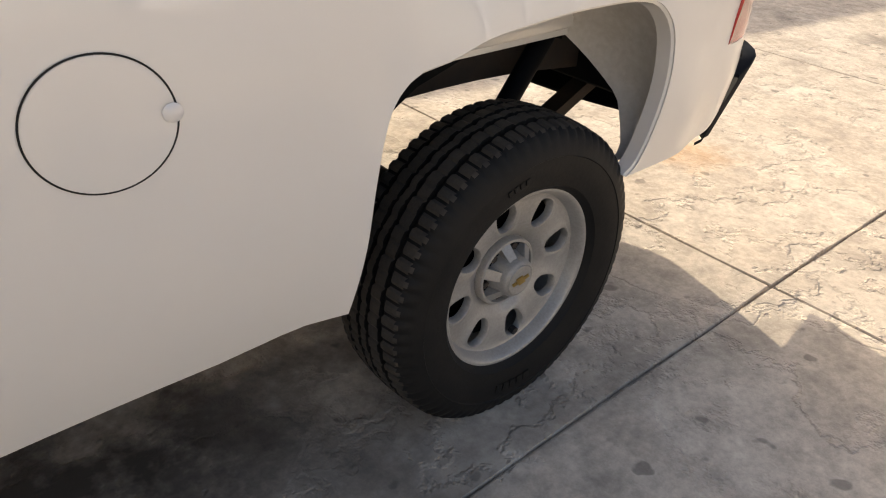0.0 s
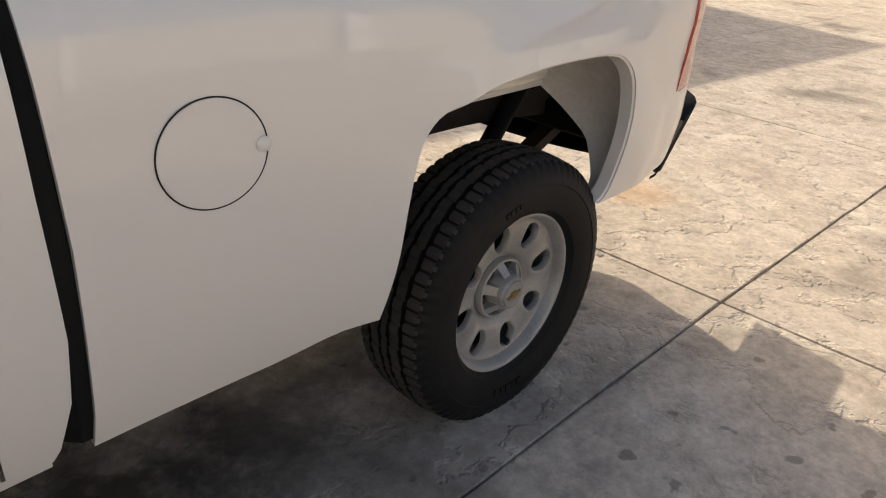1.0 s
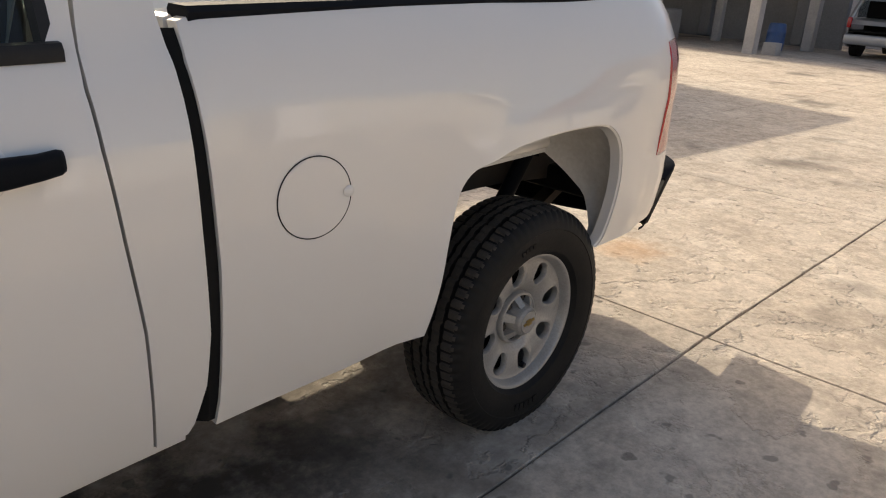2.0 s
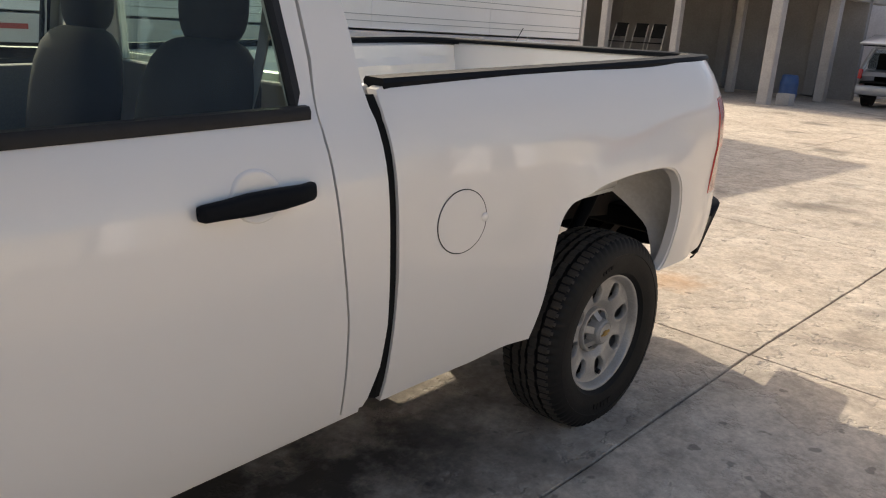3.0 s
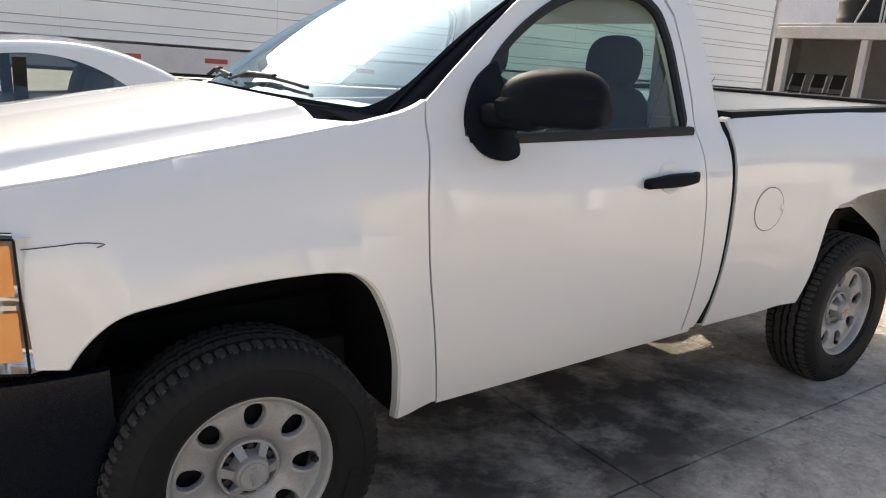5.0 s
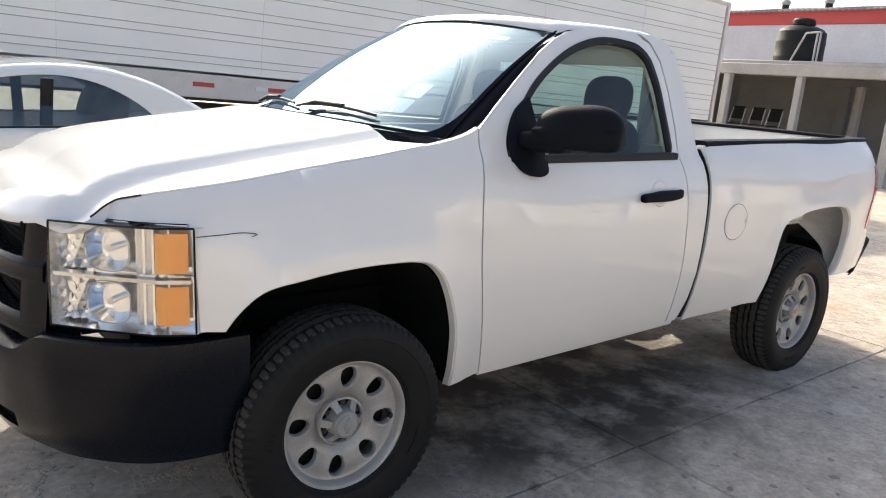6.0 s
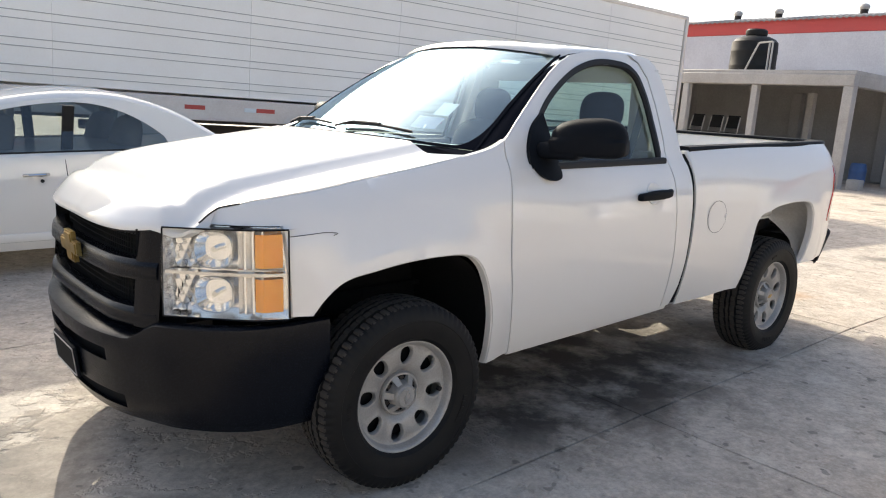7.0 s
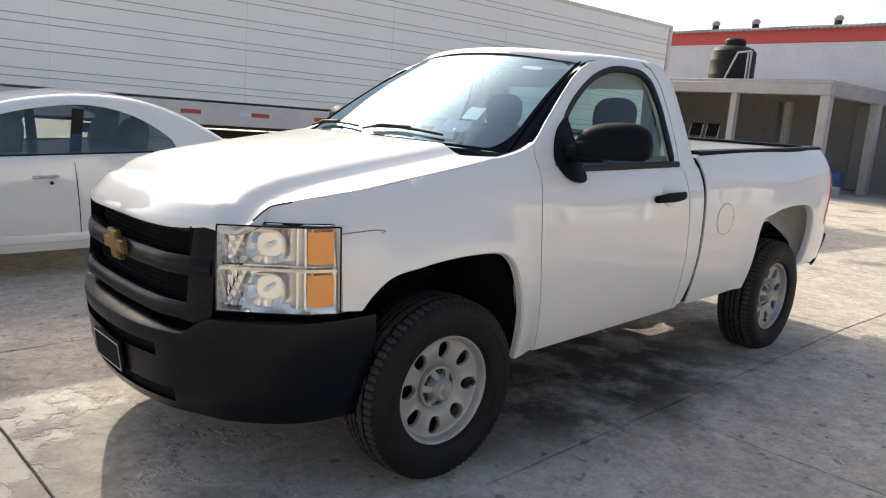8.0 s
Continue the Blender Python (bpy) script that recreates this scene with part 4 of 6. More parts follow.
def cross_plate(w, h, a, b, d, skew=0.35):
    """A slanted cross of a badge, lying in (y, z)."""
    out = [(-w, -a), (-b, -a), (-b, -h), (b, -h), (b, -a), (w, -a), (w, a), (b, a), (b, h), (-b, h), (-b, a), (-w, a)]
    bm = bmesh.new()
    f = bm.faces.new([bm.verts.new((0, y + skew * z, z)) for y, z in out])
    ex = bmesh.ops.extrude_face_region(bm, geom=[f])
    bmesh.ops.translate(bm, verts=[g for g in ex["geom"] if isinstance(g, bmesh.types.BMVert)], vec=(-d, 0, 0))
    return bm


bx = front_x(1.0) - 0.012
badge = part("badge", cross_plate(0.108, 0.062, 0.027, 0.046, 0.020), GOLD, grille, "plain gold cross-shaped badge", 20, Matrix.Translation((bx + 0.004, 1.0, 1.0)))
part("badge_face", cross_plate(0.098, 0.053, 0.020, 0.037, 0.010), GOLD, badge, "", 20, Matrix.Translation((-0.016, 0, 0)))


# headlamps
def lamp_point(u, z, depth=0.0):
    """u from the grille (0) to the fender (1)."""
    y = 0.358 - 0.314 * u
    return (front_x(y) + depth + 0.03 * (z - 1.0) * (1 - u), y + 0.35 * depth, z)


def lamp_skin(u0, u1, z0, z1, depth, nu=18, nz=6, bulge=0.0):
    return grid_bm([[lamp_point(u0 + (u1 - u0) * i / nu, z0 + (z1 - z0) * k / nz, depth - bulge * math.sin(math.pi * k / nz)) for i in range(nu + 1)] for k in range(nz + 1)])


def lamp_bowl(u, z, r, deep, n=24):
    c, t = Vector(lamp_point(u, z, 0.03)), (Vector(lamp_point(u + 0.1, z)) - Vector(lamp_point(u - 0.1, z))).normalized()
    out = t.cross(Vector((0, 0, 1))).normalized()
    if out.x > 0:
        out = -out
    rows = []
    for f in np.linspace(1.0, 0.08, 8):
        ring = []
        for k in range(n):
            a = 2 * math.pi * k / n
            w = math.copysign(abs(math.cos(a)) ** 0.75, math.cos(a))
            h = math.copysign(abs(math.sin(a)) ** 0.75, math.sin(a))
            ring.append(c + t * w * r * f * 1.1 + Vector((0, 0, 1)) * h * r * f - out * deep * (1 - f * f))
        rows.append(ring)
    return grid_bm(rows, closed=True), c - out * deep * 0.6, out


def lamp_side(flip):
    body = part("headlamp", flip(lamp_skin(0.0, 1.0, 0.822, 1.160, 0.075)), LAMP_SILVER, truck, "clear double headlamp with amber turn signals")
    for z0, z1, zc in ((0.835, 0.983, 0.908), (1.003, 1.150, 1.078)):
        bowl, bulb, out = lamp_bowl(0.42, zc, 0.066, 0.085)
        part("reflector_bowl", flip(bowl), MIRROR, body, "", 8)
        part("bulb", flip(rod_bm(bulb, bulb + out * 0.045, 0.011, 10)), CHROME, body)
        rim, _, _ = lamp_bowl(0.42, zc, 0.070, 0.006)
        bm = bmesh.new()
        pts = [v.co.copy() for v in rim.verts[:24]]
        rim.free()
        sweep_bm(pts + pts[:1], round_section(0.002, 0.002, 6), bm=bm)
        part("bowl_rim", flip(bm), CHROME, body)
        # stepped facets inboard, amber lamp outboard
        rows = []
        for i in range(13):
            u = 0.005 + 0.195 * i / 12
            rows.append([lamp_point(u, z, 0.040 + 0.016 * ((i + k) % 3 == 1) + 0.008 * ((2 * i + k) % 5)) for k, z in enumerate(np.linspace(z0, z1, 6))])
        part("facet_plate", flip(grid_bm(rows)), LAMP_SILVER, body, "", 10)
        part("turn_signal", flip(grid_bm([[lamp_point(0.775 + 0.165 * i / 10, z, 0.020 + 0.010 * abs(i - 5) / 5 + (0.0012 if k % 2 else 0.0)) for k, z in enumerate(np.linspace(z0 + 0.012, z1 - 0.010, 9))] for i in range(11)])), AMBER, body, "amber turn signal", 12)
        rows = []
        for i in range(9):
            u = 0.63 + 0.13 * i / 8
            rows.append([lamp_point(u, z, 0.035 + (0.026 if i % 4 in (1, 2) else 0.0)) for z in (z0, (z0 + z1) / 2, z1)])
        part("facet_plate", flip(grid_bm(rows)), LAMP_SILVER, body, "", 10)
    part("lamp_case", flip(grid_bm([[lamp_point(0.0, z, d) for d in (0.0, 0.04, 0.075)] for z in np.linspace(0.822, 1.16, 5)])), LAMP_SILVER, body)
    for zc in (0.824, 1.158):
        part("lamp_case", flip(grid_bm([[lamp_point(u, zc, d) for d in (0.0, 0.04, 0.075)] for u in np.linspace(0, 1, 14)])), LAMP_SILVER, body)
    part("divider", flip(sweep_bm([lamp_point(u, 0.993, 0.012) for u in np.linspace(0.01, 0.97, 16)], [(-0.02, -0.008), (0.008, -0.006), (0.008, 0.006), (-0.02, 0.008)])), CHROME, body)
    lens = part("lens", flip(lamp_skin(0.0, 1.0, 0.822, 1.160, 0.0, bulge=0.006)), LENS, body, "clear lamp lens")
    lens.visible_shadow = False
    ring = [lamp_point(u, 0.822, 0.0) for u in np.linspace(0, 1, 14)] + [lamp_point(1, z, 0.0) for z in np.linspace(0.83, 1.155, 10)] + [lamp_point(u, 1.160, 0.0) for u in np.linspace(1, 0, 14)] + [lamp_point(0, z, 0.0) for z in np.linspace(1.155, 0.822, 10)]
    part("lamp_seal", flip(sweep_bm(ring, round_section(0.0036, 0.0036, 6), up=(0.3, 0.2, 0.93))), GREY, body, "grey lamp surround")


lamp_side(lambda b: b)
lamp_side(mirrored)


# front bumper
def bumper_skin():
    """The bumper's cover: a raised middle step, and tall plain ends that wrap to the wheels."""
    def section(x, y, px, py, m):
        # m: 1 in the middle, 0 at the ends
        top = 0.800 - 0.075 * m
        pts = [(0.13 * m + 0.02, top + 0.035 * m + 0.004), (0.05, top + 0.012 * m), (0.014, top), (0.003, top - 0.008), (0.0, top - 0.03), (0.004, 0.655), (0.010, 0.60), (0.016, 0.54), (0.022, 0.47), (0.034, 0.41), (0.055, 0.365), (0.10, 0.350)]
        return [(x + px * d, y + py * d, z) for d, z in pts]

    path = [(-0.405, 0.045), (-0.50, 0.048), (-0.60, 0.060), (-0.70, 0.094), (-0.785, 0.147), (-0.865, 0.22), (-0.94, 0.31), (-0.998, 0.42), (-1.065, 0.57), (-1.11, 0.76), (-1.13, 1.0)]
    half = spline(path, 48)
    full = half + [(x, 2 * MID - y) for x, y in half[-2::-1]]
    rows = []
    for i, (x, y) in enumerate(full):
        a, b = full[max(i - 1, 0)], full[min(i + 1, len(full) - 1)]
        t = Vector((b[0] - a[0], b[1] - a[1])).normalized()
        n = Vector((t.y, -t.x))
        if n.dot(Vector((x - 0.5, y - MID))) > 0:
            n = -n
        m = min(max((y - 0.33) / 0.16, 0), 1) * min(max((1.67 - y) / 0.16, 0), 1)
        m = m * m * (3 - 2 * m)
        rows.append(section(x, y, n.x, n.y, m))
    return full, rows


plan, bump_rows = bumper_skin()


def bumper_bm():
    bm = grid_bm(bump_rows)
    drop = []
    for f in bm.faces:
        c = f.calc_center_median()
        if abs(c.y - MID) < 0.40 and 0.60 < c.z < 0.655:
            drop.append(f)
        if abs(c.y - MID) < 0.46 and 0.41 < c.z < 0.475:
            drop.append(f)
    bmesh.ops.delete(bm, geom=drop, context="FACES")
    thicken(bm, (0.02, 0, 0))
    return bm


bumper = part("front_bumper", bumper_bm(), GREY, truck, "dark grey plastic front bumper", 40)
part("bumper_backing", grid_bm([[(x + 0.06 if abs(y - MID) < 0.75 else x + 0.02, MID + (y - MID) * 0.92, z) for x, y in plan[18:-18]] for z in (0.37, 0.5, 0.62, 0.72)]), DARK, bumper)
plate_m = Matrix.Translation((-1.118, 1.0, 0.525)) @ Matrix.Rotation(radians(-6), 4, "Y")
plate = part("plate_holder", box_bm((0.016, 0.30, 0.14), (0, 0, 0), 0.006, 2), BLACK, bumper, "black plate holder frame", matrix=plate_m)
part("plate_panel", box_bm((0.004, 0.27, 0.11), (-0.0095, 0, 0), 0.001, 1), DARK, plate)
part("plate_frame", sweep_bm([(-0.010, -0.14, -0.060), (-0.010, 0.14, -0.060), (-0.010, 0.14, 0.060), (-0.010, -0.14, 0.060), (-0.010, -0.14, -0.060)], round_section(0.003, 0.003, 6), up=(1, 0, 0)), STEEL, plate)
# fender scratch
part("scratch", sweep_bm([(x, flank(x, z) - 0.0012, z) for x, z in spline([(-0.545, 1.130), (-0.48, 1.136), (-0.40, 1.139), (-0.372, 1.133), (-0.39, 1.127)], 20)], round_section(0.0016, 0.0014, 5)), DIRTY_METAL, truck, "dark scratch in the fender")

# ---- wheels ----
TYRE_R, TYRE_W, RIM_R = 0.408, 0.250, 0.245


def tyre_bm(n=360):
    """Tyre about the y axis, outer face at -y: sidewalls, grooved ribs, sipes and notched shoulder lugs."""
    w = TYRE_W / 2
    side = [(RIM_R - 0.010, 0.74 * w), (RIM_R + 0.003, 0.84 * w), (RIM_R + 0.010, 0.90 * w), (RIM_R + 0.014, 0.945 * w), (0.290, 1.02 * w), (0.320, 1.05 * w), (0.336, 1.045 * w), (0.338, 1.062 * w), (0.356, 1.03 * w), (0.372, 0.98 * w), (0.385, 0.925 * w), (0.394, 0.87 * w), (0.3995, 0.80 * w)]
    # ribs as (left, right) shares of the half width, with deep grooves between
    ribs = [(-0.78, -0.52), (-0.42, -0.17), (-0.08, 0.08), (0.17, 0.42), (0.52, 0.78)]
    rows = []
    for i in range(n):
        a = 2 * math.pi * i / n
        notch = i % 5 in (0, 1)
        ring = []
        for r, y in side:
            ring.append((r - (0.006 if notch and r > 0.38 else 0.003 if notch and r > 0.365 else 0.0), -y))
        for k, (l, rgt) in enumerate(ribs):
            ph = (i + 2 * k) % 5
            sway = 0.014 if ((i + 2 * k) // 5) % 2 else -0.014
            for q, f in enumerate((l, l + 0.001, rgt - 0.001, rgt)):
                edge = f + (sway if 0 < k < 4 or (k == 0 and q > 1) or (k == 4 and q < 2) else 0.0)
                y = edge * w
                crown = TYRE_R - 0.0085 * (y / (0.8 * w)) ** 2
                deep = 0.0
                if k in (0, 4) and notch:
                    deep = 0.0045
                elif k in (1, 3) and ph == 0:
                    deep = 0.004
                elif k == 2 and ph == 3:
                    deep = 0.003
                if (q == 0 and k > 0) or (q == 3 and k < 4):
                    deep = 0.014
                ring.append((crown - deep, y))
        for r, y in side[::-1]:
            ring.append((r - (0.006 if notch and r > 0.38 else 0.003 if notch and r > 0.365 else 0.0), y))
        rows.append([(r * math.sin(a), y, r * math.cos(a)) for r, y in ring])
    rows.append(rows[0])
    bm = grid_bm(rows)
    bmesh.ops.remove_doubles(bm, verts=bm.verts, dist=0.0001)
    # dusty tone on the rib tops only; grooves stay black to paint in their shade
    for f in bm.faces:
        c = f.calc_center_median()
        if math.hypot(c.x, c.z) > TYRE_R - 0.0085 * (c.y / (0.8 * w)) ** 2 - 0.0045 and abs(c.y) < 0.86 * w:
            f.material_index = 1
    return bm


def rim_depth(r):
    """How far the wheel's face lies behind its flange."""
    return float(np.interp(r, [0.06, 0.092, 0.102, 0.125, 0.17, 0.20, 0.214, 0.221, 0.228, 0.236, 0.243], [0.068, 0.068, 0.058, 0.045, 0.038, 0.040, 0.034, 0.012, 0.002, 0.0, 0.008]))


def rim_bm():
    bm = bmesh.new()
    k = 32
    for s in range(8):
        a0 = 2 * math.pi * s / 8
        rings = []
        r0, r1, half = 0.092, 0.211, math.pi / 8
        rc, rw, tw = 0.166, 0.0365, 0.0275

        def outer(q):
            # a walk round the sector's border, matched to the angle q round the hole
            c, d = math.cos(q), math.sin(q)
            f = 1 / max(abs(c), abs(d))
            return (r0 + r1) / 2 + d * f * (r1 - r0) / 2, c * f * half

        for f, sink in ((0.0, 0.0), (0.35, 0.0), (0.60, -0.0015), (0.76, -0.0035), (0.90, -0.002), (1.0, 0.006), (1.0, 0.018)):
            ring = []
            for j in range(k):
                q = 2 * math.pi * j / k
                ro, to = outer(q)
                rh, th = rc + rw * math.sin(q), tw * math.cos(q) / rc
                r, t = ro + (rh - ro) * f, to + (th - to) * f
                ring.append(bm.verts.new((r * math.sin(a0 + t), rim_depth(r) + sink, r * math.cos(a0 + t))))
            rings.append(ring)
        for p, q2 in zip(rings, rings[1:]):
            for j in range(k):
                bm.faces.new((p[j], p[(j + 1) % k], q2[(j + 1) % k], q2[j]))
    bmesh.ops.remove_doubles(bm, verts=bm.verts, dist=0.0006)
    v, fc = lathe([(r, rim_depth(r)) for r in (0.2085, 0.211, 0.2135, 0.217, 0.221, 0.225, 0.229, 0.233, 0.237, 0.241)] + [(0.233, 0.02), (0.226, 0.12), (0.22, 0.20)], 128)
    vs = [bm.verts.new(p) for p in v]
    for f in fc:
        bm.faces.new([vs[i] for i in f])
    v, fc = lathe([(0.040, 0.068), (0.060, 0.068), (0.092, 0.068)], 64)
    vs = [bm.verts.new(p) for p in v]
    for f in fc:
        bm.faces.new([vs[i] for i in f])
    for v in bm.verts:
        v.co.x *= 1.035
        v.co.z *= 1.035
    return bm


def lathe_bm(profile, n=48):
    v, f = lathe(profile, n)
    bm = bmesh.new()
    vs = [bm.verts.new(p) for p in v]
    for q in f:
        bm.faces.new([vs[i] for i in q])
    bmesh.ops.remove_doubles(bm, verts=bm.verts, dist=0.0002)
    return bm


def cap_bm():
    """Centre cap: a collar, a stepped hub and six ribs that part the lug pockets."""
    bm = lathe_bm([(0.094, 0.046), (0.094, 0.030), (0.091, 0.025), (0.085, 0.024), (0.082, 0.028), (0.082, 0.046)], 64)
    for prof in ([(0.060, 0.046), (0.057, 0.020), (0.054, 0.006), (0.051, -0.010), (0.047, -0.016), (0.044, -0.018), (0.043, -0.016), (0.001, -0.016)],):
        tmp = lathe_bm(prof, 48)
        me = bpy.data.meshes.new("tmp")
        tmp.to_mesh(me)
        tmp.free()
        bm.from_mesh(me)
        bpy.data.meshes.remove(me)
    return bm


meshes = {}


def shared(key, make, material, angle=38.0):
    if key not in meshes:
        bm = make()
        bmesh.ops.recalc_face_normals(bm, faces=bm.faces)
        me = bpy.data.meshes.new(key)
        bm.to_mesh(me)
        bm.free()
        me.polygons.foreach_set("use_smooth", [True] * len(me.polygons))
        me.set_sharp_from_angle(angle=radians(angle))
        me.materials.append(material)
        meshes[key] = me
    return meshes[key]


def drum_bm():
    v, f = lathe([(0.001, 0.095), (0.200, 0.095), (0.210, 0.10), (0.210, 0.15), (0.001, 0.155)], 40)
    bm = bmesh.new()
    vs = [bm.verts.new(p) for p in v]
    for q in f:
        bm.faces.new([vs[i] for i in q])
    return bm


def rib_bm():
    rib = [(-0.015, 0.084, 0.046), (0.015, 0.084, 0.046), (0.015, 0.084, 0.026), (-0.015, 0.084, 0.026), (-0.012, 0.046, 0.046), (0.012, 0.046, 0.046), (0.012, 0.046, -0.004), (-0.012, 0.046, -0.004)]
    bm = bmesh.new()
    vs = [bm.verts.new((x, y, r)) for x, r, y in rib]
    for q in ((0, 1, 2, 3), (4, 5, 6, 7), (0, 1, 5, 4), (1, 2, 6, 5), (2, 3, 7, 6), (3, 0, 4, 7)):
        bm.faces.new([vs[i] for i in q])
    return bm


def mark_bm(wd, h):
    return box_bm((wd, 0.004, h), (0, -TYRE_W / 2 * 1.045, 0.304), 0.0, 1)


def wheel(x, right, spin):
    """A wheel whose flange lies 60 mm inside the flank."""
    hub = new("wheel")
    hub.parent = truck
    face = -0.001 if x < 1 else 0.006
    hub.matrix_basis = Matrix.Translation((x, 2 * MID - face if right else face, 0.370 if x < 1 else 0.348)) @ Matrix.Rotation(math.pi if right else 0.0, 4, "Z") @ Matrix.Rotation(-0.043 if x < 1 else 0.0, 4, "Z") @ Matrix.Rotation(spin, 4, "Y") @ Matrix.Scale(0.925, 4)
    tagged(hub, label="steel wheel with worn all-terrain tyre")
    for nm, key, make, mat_, lab, dy in (
        ("tyre", "tyre", tyre_bm, RUBBER, "worn black tyre", 0.102),
        ("rim", "rim", rim_bm, STEEL, "silver steel rim with eight oval holes", 0.0),
        ("centre_cap", "cap", cap_bm, STEEL, "dull silver centre cap", 0.022),
        ("lug_pocket", "pocket", lambda: lathe_bm([(0.083, 0.038), (0.055, 0.038)], 40), SEAL, "", 0.022),
        ("brake_drum", "drum", drum_bm, DARK, "", 0.0),
        ("cap_emblem", "emblem", lambda: lathe_bm([(0.041, -0.0165), (0.039, -0.020), (0.001, -0.0205)], 40), STEEL, "round silver emblem disc", 0.022),
        ("cap_badge", "cap_badge" + ("_front" if x < 1 else ""), lambda: cross_plate(0.028, 0.012, 0.005, 0.011, 0.003), CHROME if x < 1 else GOLD, "plain cross mark", 0.0),
    ):
        ob = new(nm, shared(key, make, mat_, 30 if nm == "tyre" else 40))
        ob.parent = hub
        ob.matrix_basis = Matrix.Translation((0, dy, 0))
        if nm == "cap_badge":
            ob.matrix_basis = Matrix.Translation((0, 0.0025, 0)) @ Matrix.Rotation(radians(90), 4, "Z")
        if nm == "tyre":
            if len(ob.data.materials) < 2:
                ob.data.materials.append(TREAD)
            tyre = ob
        if lab:
            tagged(ob, label=lab)
    for k in range(6):
        rib = new("cap_rib", shared("rib", rib_bm, STEEL))
        rib.parent = hub
        rib.matrix_basis = Matrix.Translation((0, 0.022, 0)) @ Matrix.Rotation(math.pi / 3 * k, 4, "Y")
        nut = new("lug_nut", shared("nut", lambda: rod_bm((0, 0.044, 0.070), (0, 0.030, 0.070), 0.0105, 6), DIRTY_METAL))
        nut.parent = hub
        nut.matrix_basis = Matrix.Translation((0, 0.022, 0)) @ Matrix.Rotation(math.pi / 3 * (k + 0.5), 4, "Y")
    for k, (wd, a) in enumerate([(0.020, 0.10 + 0.085 * q) for q in range(5)] + [(0.012, 3.0 + 0.06 * q) for q in range(4)]):
        mark = new("sidewall_mark", shared("mark%d" % (k > 4), lambda: mark_bm(wd, 0.024 if k < 5 else 0.014), RUBBER))
        mark.parent = tyre
        mark.matrix_basis = Matrix.Rotation(a, 4, "Y")
    valve = new("valve", shared("valve", lambda: rod_bm((0.0, 0.05, 0.203), (0.0, 0.034, 0.205), 0.011, 10), TRIM))
    valve.parent = hub
    valve.matrix_basis = Matrix.Rotation(radians(22.5 * 0), 4, "Y")
    return hub


wheel(0.0, False, radians(95))
wheel(3.023, False, radians(168))
wheel(0.0, True, radians(30))
wheel(3.023, True, radians(70))

# ---- the pickup: underside ----
for y in (0.52, 1.48):
    part("frame_rail", sweep_bm(spline([(-0.75, y, 0.50), (0.4, y, 0.50), (0.9, y, 0.47), (2.2, y, 0.50), (2.6, y, 0.745), (2.9, y, 0.772), (3.3, y, 0.768), (3.7, y, 0.72), (4.1, y, 0.68)], 40), [(-0.04, -0.075), (0.04, -0.075), (0.04, 0.075), (-0.04, 0.075)]), DIRTY_METAL, truck)
    spring = part("leaf_spring", sweep_bm(spline([(2.36, y - 0.04, 0.56), (2.7, y - 0.04, 0.44), (3.02, y - 0.04, 0.42), (3.35, y - 0.04, 0.46), (3.70, y - 0.04, 0.62)], 24), [(-0.03, -0.018), (0.03, -0.018), (0.03, 0.018), (-0.03, 0.018)]), DIRTY_METAL, truck)
    sx = 0.08 if y < 1 else -0.08
    part("shock_absorber", rod_bm((3.42, y - sx, 0.80), (3.10, y - sx, 0.36), 0.030, 14), BLACK, truck, "black shock absorber")
part("rear_axle", rod_bm((3.023, 0.22, 0.385), (3.023, 1.78, 0.385), 0.045, 16), DIRTY_METAL, truck)
bm = bmesh.new()
bmesh.ops.create_uvsphere(bm, u_segments=20, v_segments=12, radius=0.15, matrix=Matrix.Translation((3.023, 1.0, 0.385)))
part("differential", bm, DIRTY_METAL, truck)
part("drive_shaft", rod_bm((3.0, 1.0, 0.40), (1.2, 1.0, 0.50), 0.04, 14), DIRTY_METAL, truck)
part("front_axle", box_bm((0.12, 1.5, 0.10), (0.0, 1.0, 0.36), 0.02, 2), DIRTY_METAL, truck)
part("engine_pan", box_bm((0.9, 0.8, 0.30), (-0.1, 1.0, 0.52), 0.05, 3), DIRTY_METAL, truck)
part("gearbox", box_bm((0.7, 0.42, 0.24), (0.85, 1.0, 0.48), 0.05, 3), DIRTY_METAL, truck)
part("exhaust_pipe", sweep_bm(spline([(0.4, 1.25, 0.42), (1.5, 1.28, 0.40), (2.4, 1.62, 0.42), (2.75, 1.68, 0.62), (3.3, 1.66, 0.64), (3.8, 1.72, 0.52)], 40), round_section(0.035, 0.035, 12)), DIRTY_METAL, truck)
part("muffler", rod_bm((1.55, 1.32, 0.40), (2.10, 1.46, 0.40), 0.10, 18), DIRTY_METAL, truck)
part("fuel_tank", box_bm((0.85, 0.36, 0.24), (1.55, 0.72, 0.52), 0.05, 3), BLACK, truck)
part("spare_wheel", rod_bm((3.62, 1.0, 0.62), (3.62, 1.0, 0.84), 0.36, 32), RUBBER, truck)
part("cab_floor", box_bm((1.42, 1.72, 0.03), (1.22, 1.0, 0.56), 0.005, 1), DARK, truck)
part("firewall", box_bm((0.04, 1.70, 0.80), (0.50, 1.0, 0.98), 0.01, 1), DARK, truck)
part("engine_bay_floor", box_bm((1.3, 0.9, 0.02), (-0.2, 1.0, 0.72), 0.0, 1), DARK, truck)

